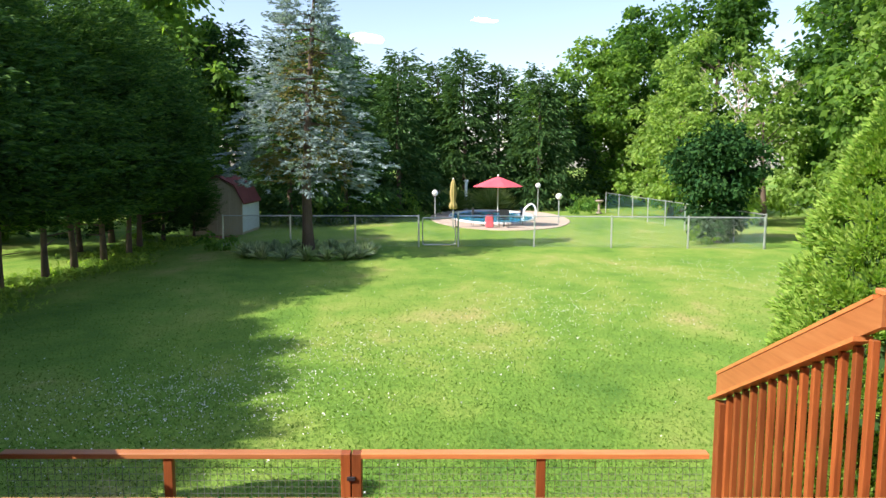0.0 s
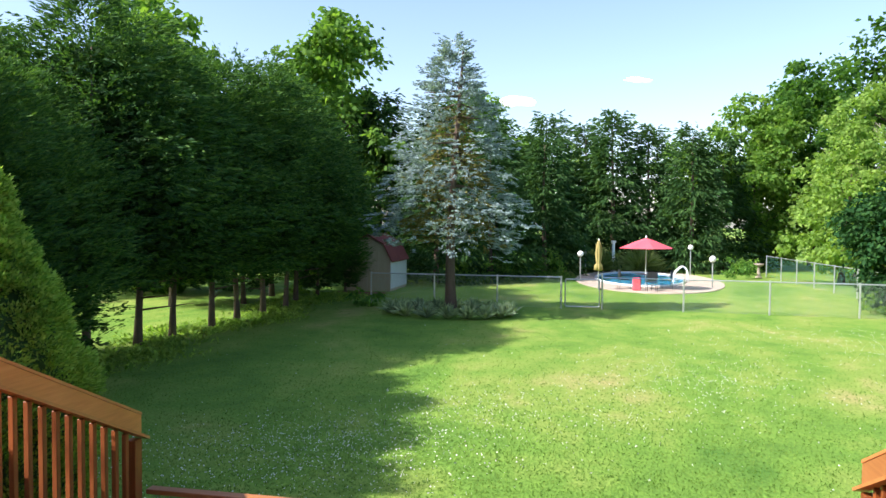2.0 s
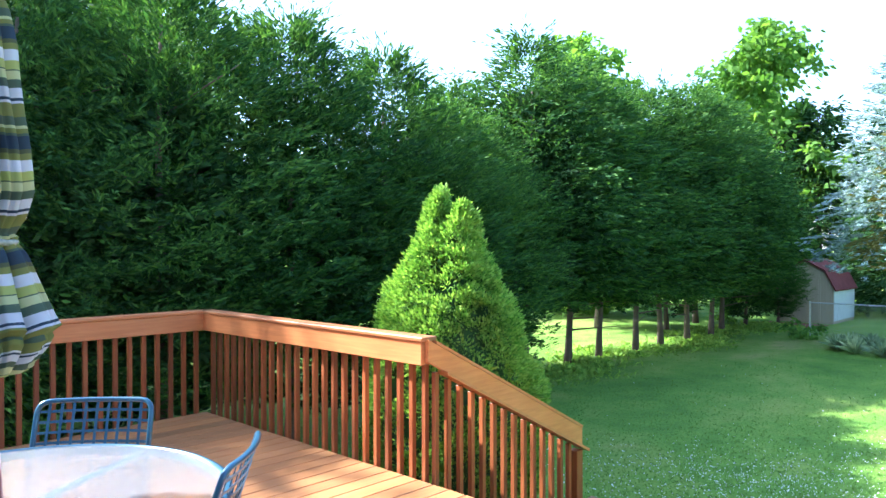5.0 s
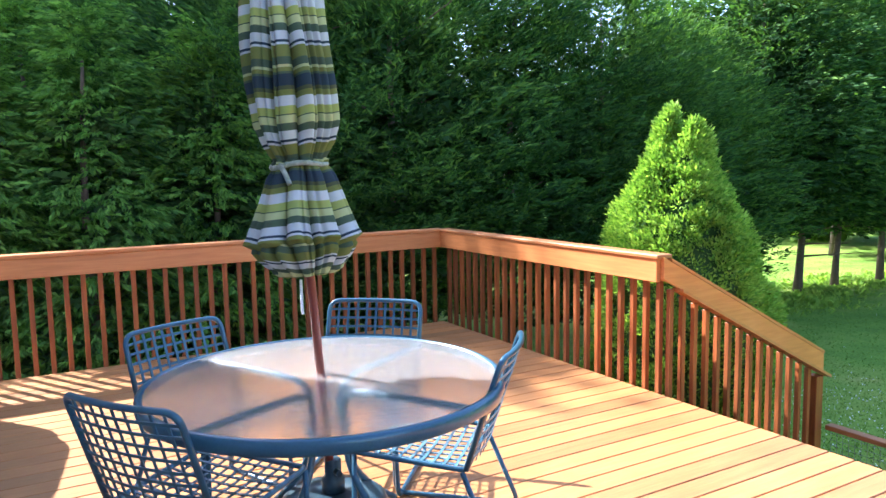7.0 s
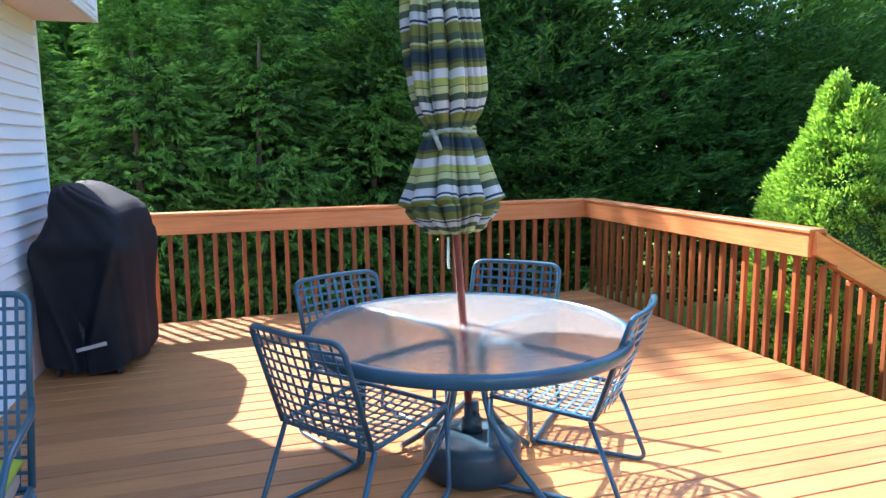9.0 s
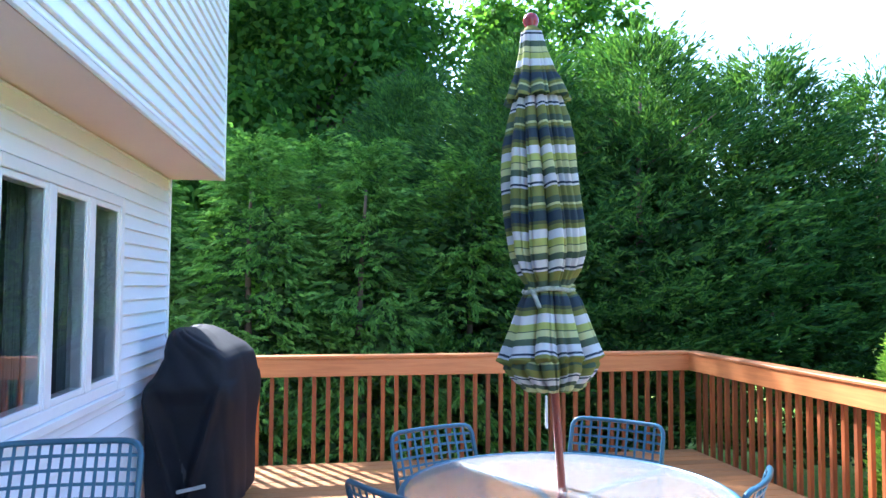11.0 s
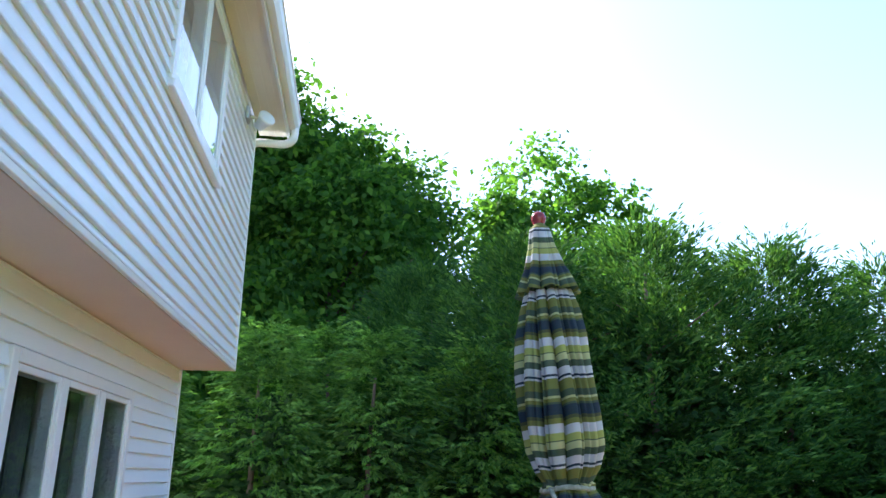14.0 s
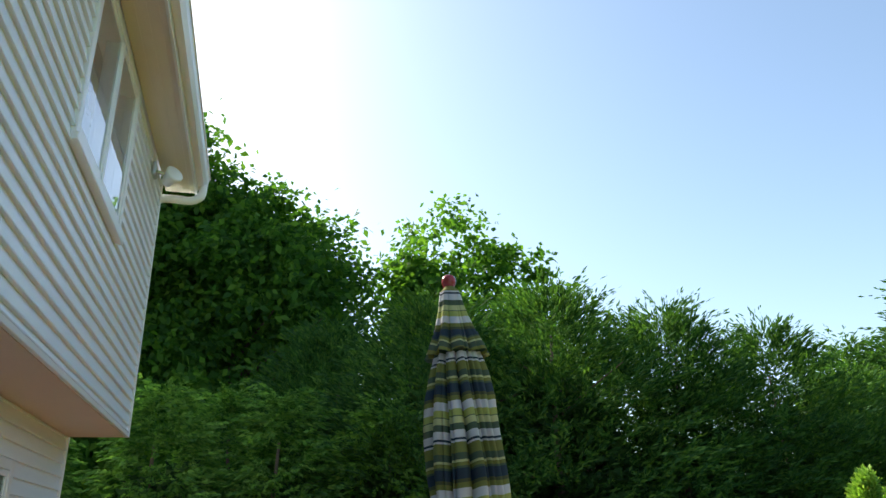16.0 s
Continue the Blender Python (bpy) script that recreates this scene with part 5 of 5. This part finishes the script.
tagged(part("pool_coping", Form().tube(ring, 0.07, 6, True), WHITE_PLASTIC), "white rim round the pool", "pool rim", kind="structure")

pu = thing("pool_umbrella", "open red umbrella over the poolside table", "umbrella", pose(2.62, 37.2, GROUND + 0.03))
f, n = Form(), 8
tipz, rimz, R = 2.52, 2.02, 1.32
for k in range(n):
    a, b = 2 * math.pi * k / n + 0.2, 2 * math.pi * (k + 1) / n + 0.2
    for j in range(4):
        q0, q1 = j / 4, (j + 1) / 4

        def at(g, q):
            return (R * q * math.cos(g), R * q * math.sin(g), tipz - (tipz - rimz) * q ** 1.15)
        f.add([at(a, q0), at(a, q1), at(b, q1), at(b, q0)], [(0, 1, 2, 3)])
ob = part("canopy", f, RED_CLOTH, pu)
md = ob.modifiers.new("thick", "SOLIDIFY")
md.thickness = 0.012
part("pole", Form().tube([(0, 0, 0), (0, 0, 2.55)], 0.025, 8), WHITE_PLASTIC, pu)
part("finial", Form().lathe([(0.02, 2.52), (0.05, 2.55), (0.05, 2.6), (0.01, 2.64)], 10), WHITE_PLASTIC, pu)
for k in range(n):
    a = 2 * math.pi * k / n + 0.2
    part("rib", Form().tube([(0.03 * math.cos(a), 0.03 * math.sin(a), tipz - 0.03), (R * math.cos(a), R * math.sin(a), rimz - 0.02)], 0.012, 5), DARK_METAL, pu)

pt = thing("pool_table", "small round poolside table", "table", pose(2.62, 37.2, GROUND + 0.035))
part("tabletop", Form().lathe([(0.5, 0.70), (0.52, 0.71), (0.52, 0.73), (0.5, 0.74)], 28), DARK_METAL, pt)
for k in range(4):
    a = k * math.pi / 2 + 0.6
    part("leg", Form().tube([(0.42 * math.cos(a), 0.42 * math.sin(a), 0.7), (0.46 * math.cos(a), 0.46 * math.sin(a), 0)], 0.018, 6), DARK_METAL, pt)


def pool_chair(at, w, mat, label):
    c = thing("pool_chair", label, "chair", pose(*at, 0, 0, w), "poolside chairs")
    part("seat", Form().box((-0.24, -0.24, 0.41), (0.24, 0.24, 0.44), 0.01), mat, c)
    part("backrest", Form().box((-0.24, -0.28, 0.5), (0.24, -0.25, 0.92), 0.01), mat, c)
    for x in (-0.23, 0.23):
        part("leg", Form().tube([(x, -0.27, 0.92), (x, -0.25, 0.42), (x, -0.29, 0)], 0.014, 6), DARK_METAL, c)
        part("leg", Form().tube([(x, 0.23, 0), (x, 0.23, 0.62)], 0.014, 6), DARK_METAL, c)
        part("arm", Form().tube([(x, -0.26, 0.65), (x, 0.23, 0.63)], 0.016, 6), DARK_METAL, c)


pool_chair((1.62, 37.3, GROUND + 0.035), -80, DARK_METAL, "dark poolside chair beside the table")
pool_chair((3.62, 37.5, GROUND + 0.035), 95, TUBE_BLUE, "blue-grey poolside chair beside the table")
pool_chair((2.82, 36.2, GROUND + 0.035), 5, DARK_METAL, "dark poolside chair, back to the house")
tb = thing("beach_towel", "bright red towel over a small stand", "towel", pose(2.14, 36.3, GROUND + 0.035))
part("cloth", Form().box((-0.2, -0.16, 0.0), (0.2, 0.16, 0.62), 0.05), RED_CLOTH, tb)
col = thing("pool_column", "white column behind the poolside table", "column", pose(1.45, 49.6, GROUND))
part("shaft", Form().lathe([(0.16, 0.0), (0.16, 0.15), (0.1, 0.2), (0.1, 1.9), (0.17, 2.0), (0.17, 2.1)], 20), WHITE_PLASTIC, col, smooth=True)
lad = thing("pool_ladder", "white curved pool ladder", "ladder", pose(4.95, 42.6, GROUND + 0.02))
for y in (-0.25, 0.25):
    part("rail", Form().tube(curve_pts([(0.35, y, 0), (0.3, y, 0.6), (0.05, y, 0.85), (-0.35, y, 0.5), (-0.45, y, -0.02)], 5), 0.03, 6), WHITE_PLASTIC, lad, smooth=True)
part("step", Form().box((-0.45, -0.25, 0.02), (-0.35, 0.25, 0.05)), WHITE_PLASTIC, lad)

orn = thing("birdbath", "small pale stone birdbath on the lawn", "birdbath", pose(10.0, 47.2, GROUND))
part("pedestal", Form().lathe([(0.2, -0.02), (0.2, 0.06), (0.1, 0.12), (0.08, 0.55), (0.12, 0.68)], 20), BARK_PALE, orn, smooth=True)
part("bowl", Form().lathe([(0.1, 0.68), (0.26, 0.76), (0.3, 0.86), (0.27, 0.86), (0.2, 0.8), (0.02, 0.79)], 20), BARK_PALE, orn, smooth=True)
cu2 = thing("closed_umbrella", "closed mustard umbrella on a pole by the pool", "umbrella", pose(0.33, 36.3, GROUND))
part("pole", Form().tube([(0, 0, 0), (0, 0, 2.4)], 0.03, 8), GALV, cu2)
part("canopy", Form().lathe([(0.10, 0.95), (0.19, 1.0), (0.17, 1.2), (0.10, 1.32), (0.15, 1.7), (0.11, 2.2), (0.04, 2.42)], 40, wob=lambda g, z: 1 + 0.18 * math.sin(8 * g)), GOLD_CLOTH, cu2, smooth=True)
part("finial", Form().lathe([(0.03, 2.42), (0.04, 2.47), (0.01, 2.52)], 10), WHITE_PLASTIC, cu2)


def globe_lamp(at, h):
    l = thing("globe_lamp", "white globe lamp on a thin post", "lamp", pose(*at), "lamps round the pool")
    part("post", Form().tube([(0, 0, -0.05), (0, 0, h)], 0.035, 8), GALV, l)
    part("collar", Form().lathe([(0.05, h), (0.09, h + 0.03), (0.06, h + 0.05)], 14), DARK_METAL, l)
    part("globe", Form().lathe([(0.17 * math.sin(math.pi * k / 12) + 0.002, h + 0.2 - 0.17 * math.cos(math.pi * k / 12)) for k in range(13)], 20), GLOBE, l, smooth=True)


globe_lamp((-0.6, 41.2, GROUND), 1.35)
globe_lamp((-0.35, 47.5, GROUND), 1.5)
globe_lamp((6.2, 48.5, GROUND), 1.55)
globe_lamp((6.0, 38.8, GROUND), 1.28)

shed = thing("garden_shed", "small barn-roofed shed with beige front and pale side", "shed", pose(-10.3, 34.3, GROUND) @ Matrix.Diagonal((0.88, 1, 1, 1)))
prof = [(-1.25, 0.0), (1.25, 0.0), (1.25, 1.45), (0.85, 2.15), (0, 2.55), (-0.85, 2.15), (-1.25, 1.45)]
part("wall", Form().prism(prof, -1.5, 1.5), SHED_BEIGE, shed)
part("side_panel", Form().box((1.252, -1.45, 0.12), (1.27, 1.5, 1.42)), SHED_WHITE, shed, "pale painted side wall")
f = Form()
rp = [(1.36, 1.36), (0.88, 2.2), (0, 2.62), (-0.88, 2.2), (-1.36, 1.36)]
rq = [(x * 1.02, z + 0.05) for x, z in rp]
o = rp + rq[::-1]
vs = [(x, y, z) for y in (-1.6, 1.6) for x, z in o]
m10 = len(o)
f.add(vs, [(i, i + m10, (i + 1) % m10 + m10, (i + 1) % m10) for i in range(m10)] + [(i, i + 1, m10 - 2 - i, m10 - 1 - i) for i in range(4)] + [(2 * m10 - 1 - i, 2 * m10 - 2 - i, m10 + i + 1, m10 + i) for i in range(4)])
part("roof", f, SHED_ROOF, shed, "dark red shingles")
for x in (-0.32, 0.32):
    d = part("door", Form().box((x - 0.30, -1.53, 0.12), (x + 0.30, -1.502, 1.85), 0.006), SHED_BEIGE, shed)
    part("handle", Form().box((x * 0.3 - 0.02, -1.56, 0.95), (x * 0.3 + 0.02, -1.531, 1.1), 0.004), DARK_METAL, d)
for x in (-1.2, -0.66, 0.66, 1.2):
    part("trim_board", Form().box((x - 0.035, -1.525, 0.02), (x + 0.035, -1.502, 1.45 if abs(x) > 1 else 1.95)), SHED_BEIGE, shed)
tagged(part("mulch_bed", Form().box((-11.6, 30.9, GROUND - 0.05), (-9.2, 32.2, GROUND + 0.02), 0.01), MULCH), "reddish mulch in front of the shed", "mulch", kind="structure")


def chain_fence(name, label, a, b, posts, h, mesh_mat, gaps=()):
    A, B = Vector((*a, GROUND)), Vector((*b, GROUND))
    d = (B - A)
    L = d.length
    w = math.degrees(math.atan2(d.y, d.x))
    fc = thing(name, label, "fence", pose(*A, 0, 0, w))
    for s in posts:
        part("post", Form().tube([(s, 0, -0.05), (s, 0, h + 0.05)], 0.034, 8), GALV, fc)
    part("top_rail", Form().tube([(0, 0, h), (L, 0, h)], 0.022, 8), GALV, fc)
    part("link_mesh", Form().add([(0, -0.03, 0.02), (L, -0.03, 0.02), (L, -0.03, h), (0, -0.03, h)], [(0, 1, 2, 3)]), mesh_mat, fc)


chain_fence("chain_link_fence", "low galvanised chain-link fence before the pool", (-8.7, 28.2), (-1.12, 28.2), [0, 2.6, 5.1, 7.55], 1.2, CHAIN)
chain_fence("chain_link_fence", "low galvanised chain-link fence across the lawn", (0.38, 28.4), (12.0, 27.7), [0, 2.95, 5.9, 8.8, 11.66], 1.2, CHAIN)
chain_fence("chain_link_fence", "green chain-link fence along the garden side", (12.1, 27.8), (10.6, 48.0), [0, 2.5, 5, 7.5, 10, 12.5, 15, 17.5, 20.2], 1.3, CHAIN_GREEN)
gt = thing("garden_gate", "galvanised chain-link gate in the fence", "gate", pose(-1.08, 28.3, GROUND))
fr = rounded([(0.08, 0, 0.08), (0.08, 0, 1.12), (1.36, 0, 1.12), (1.36, 0, 0.08)], 0.08, 4, True)
part("gate_frame", Form().tube(fr, 0.025, 8, True), GALV, gt, smooth=True)
part("link_mesh", Form().add([(0.1, 0, 0.1), (1.34, 0, 0.1), (1.34, 0, 1.1), (0.1, 0, 1.1)], [(0, 1, 2, 3)]), CHAIN, gt)
part("gate_post", Form().tube([(1.46, 0, -0.05), (1.46, 0, 1.35)], 0.036, 8), GALV, gt)
part("latch", Form().box((1.36, -0.03, 0.75), (1.46, 0.03, 0.8)), DARK_METAL, gt)

# ---- clover and grass on the lawn ----
rng = np.random.default_rng(5)
P = []
for cx, cy, sx, sy, n in ((-3.6, 10.2, 1.1, 0.9, 1000), (-2.2, 12.4, 1.1, 1.2, 500), (0.3, 12.2, 1.0, 0.9, 130), (1.9, 15.5, 1.2, 1.6, 500), (3.0, 17.0, 1.5, 2.0, 260), (-5.2, 8.8, 1.6, 1.0, 700), (8.5, 21, 2.2, 2.0, 400),
                          (5.5, 23.0, 2.0, 1.0, 160), (0, 17, 5, 5, 160)):
    n = int(n * 1.3)
    P.append(np.stack([rng.normal(cx, sx, n), rng.normal(cy, sy, n), np.full(n, GROUND + 0.05)], 1))
P = np.concatenate(P)
P = P[P[:, 1] > 5.8]
W = rng.normal(size=P.shape) * np.array([1, 1, 0.3]) + np.array([0, 0, 0.7])
ln = rng.uniform(0.013, 0.025, len(P))
cl = part("clover_flowers", leaf_mesh("clover_flowers", P, W, ln, ln, WHITE_PLASTIC, 0, 3), None)
tagged(cl, "scattered white clover flowers in the lawn", "flowers", kind="stuff")
n = 80000
y = 5.6 + rng.exponential(5.0, n)
x = rng.normal(0, 0.62, n) * (y + 2.0)
P = np.stack([x, y, np.full(n, GROUND - 0.005)], 1)
P = P[(np.abs(x) < 16) & (y < 27)]
n, y = len(P), P[:, 1]
W = rng.normal(size=P.shape) * np.array([0.55, 0.55, 0.1]) + np.array([0, 0, 0.8])
ln = rng.uniform(0.03, 0.065, n) * (0.9 + 0.02 * y)
gr = part("grass_blades", leaf_mesh("grass_blades", P, W, ln, 0.007 + 0.0006 * y, BLADES, 0.2, 4), None)
tagged(gr, "short mown grass blades", "grass", kind="stuff")

# ---- small clouds far off ----
CLOUD, _nt, _p = nodes_of("cloud with sunlit glow")
_p.inputs["Base Color"].default_value = (0.9, 0.9, 0.9, 1)
# weak emission stands in for sunlight on the clouds
_p.inputs["Emission Color"].default_value, _p.inputs["Emission Strength"].default_value = (0.95, 0.97, 1, 1), 0.55


def cloud(at, w, h, seed):
    c = Form()
    r = random.Random(seed)
    bm = bmesh.new()
    bmesh.ops.create_icosphere(bm, subdivisions=3, radius=1)
    base = [v.co.copy() for v in bm.verts]
    fs = [[v.index for v in q.verts] for q in bm.faces]
    bm.free()
    for _ in range(9):
        q = r.uniform(-1, 1)
        s = h * (1.15 - abs(q)) * r.uniform(0.5, 0.9)
        o = (q * w * 0.8, r.uniform(-1, 1) * h, r.uniform(0, 0.3) * h)
        c.add([(o[0] + v.x * s * 1.8, o[1] + v.y * s * 1.5, o[2] + v.z * s * 0.7 * (0.5 if v.z < 0 else 1) * (1 + 0.2 * noise.noise(v * 3 + Vector((seed, q, 0))))) for v in base], fs)
    ob = part("cloud", c, CLOUD, smooth=True)
    ob.matrix_basis = pose(*at, 0, 0, r.uniform(-10, 10))
    tagged(ob, "small white fair-weather cloud", "cloud", kind="structure")


cloud((-90, 900, 146), 26, 13, 3)
cloud((54, 900, 171), 20, 8, 4)

# ---- boards of the walls ----
clapboards(wall_low, LOWY, HX0 + 0.03, HX1, 0.0, SOFF - 0.013, W1, 0.0944)
clapboards(wall_up, UPY, HX0 + 0.03, HX1, SOFF + 0.021, EAVE, W2, 0.0942, 2.552)
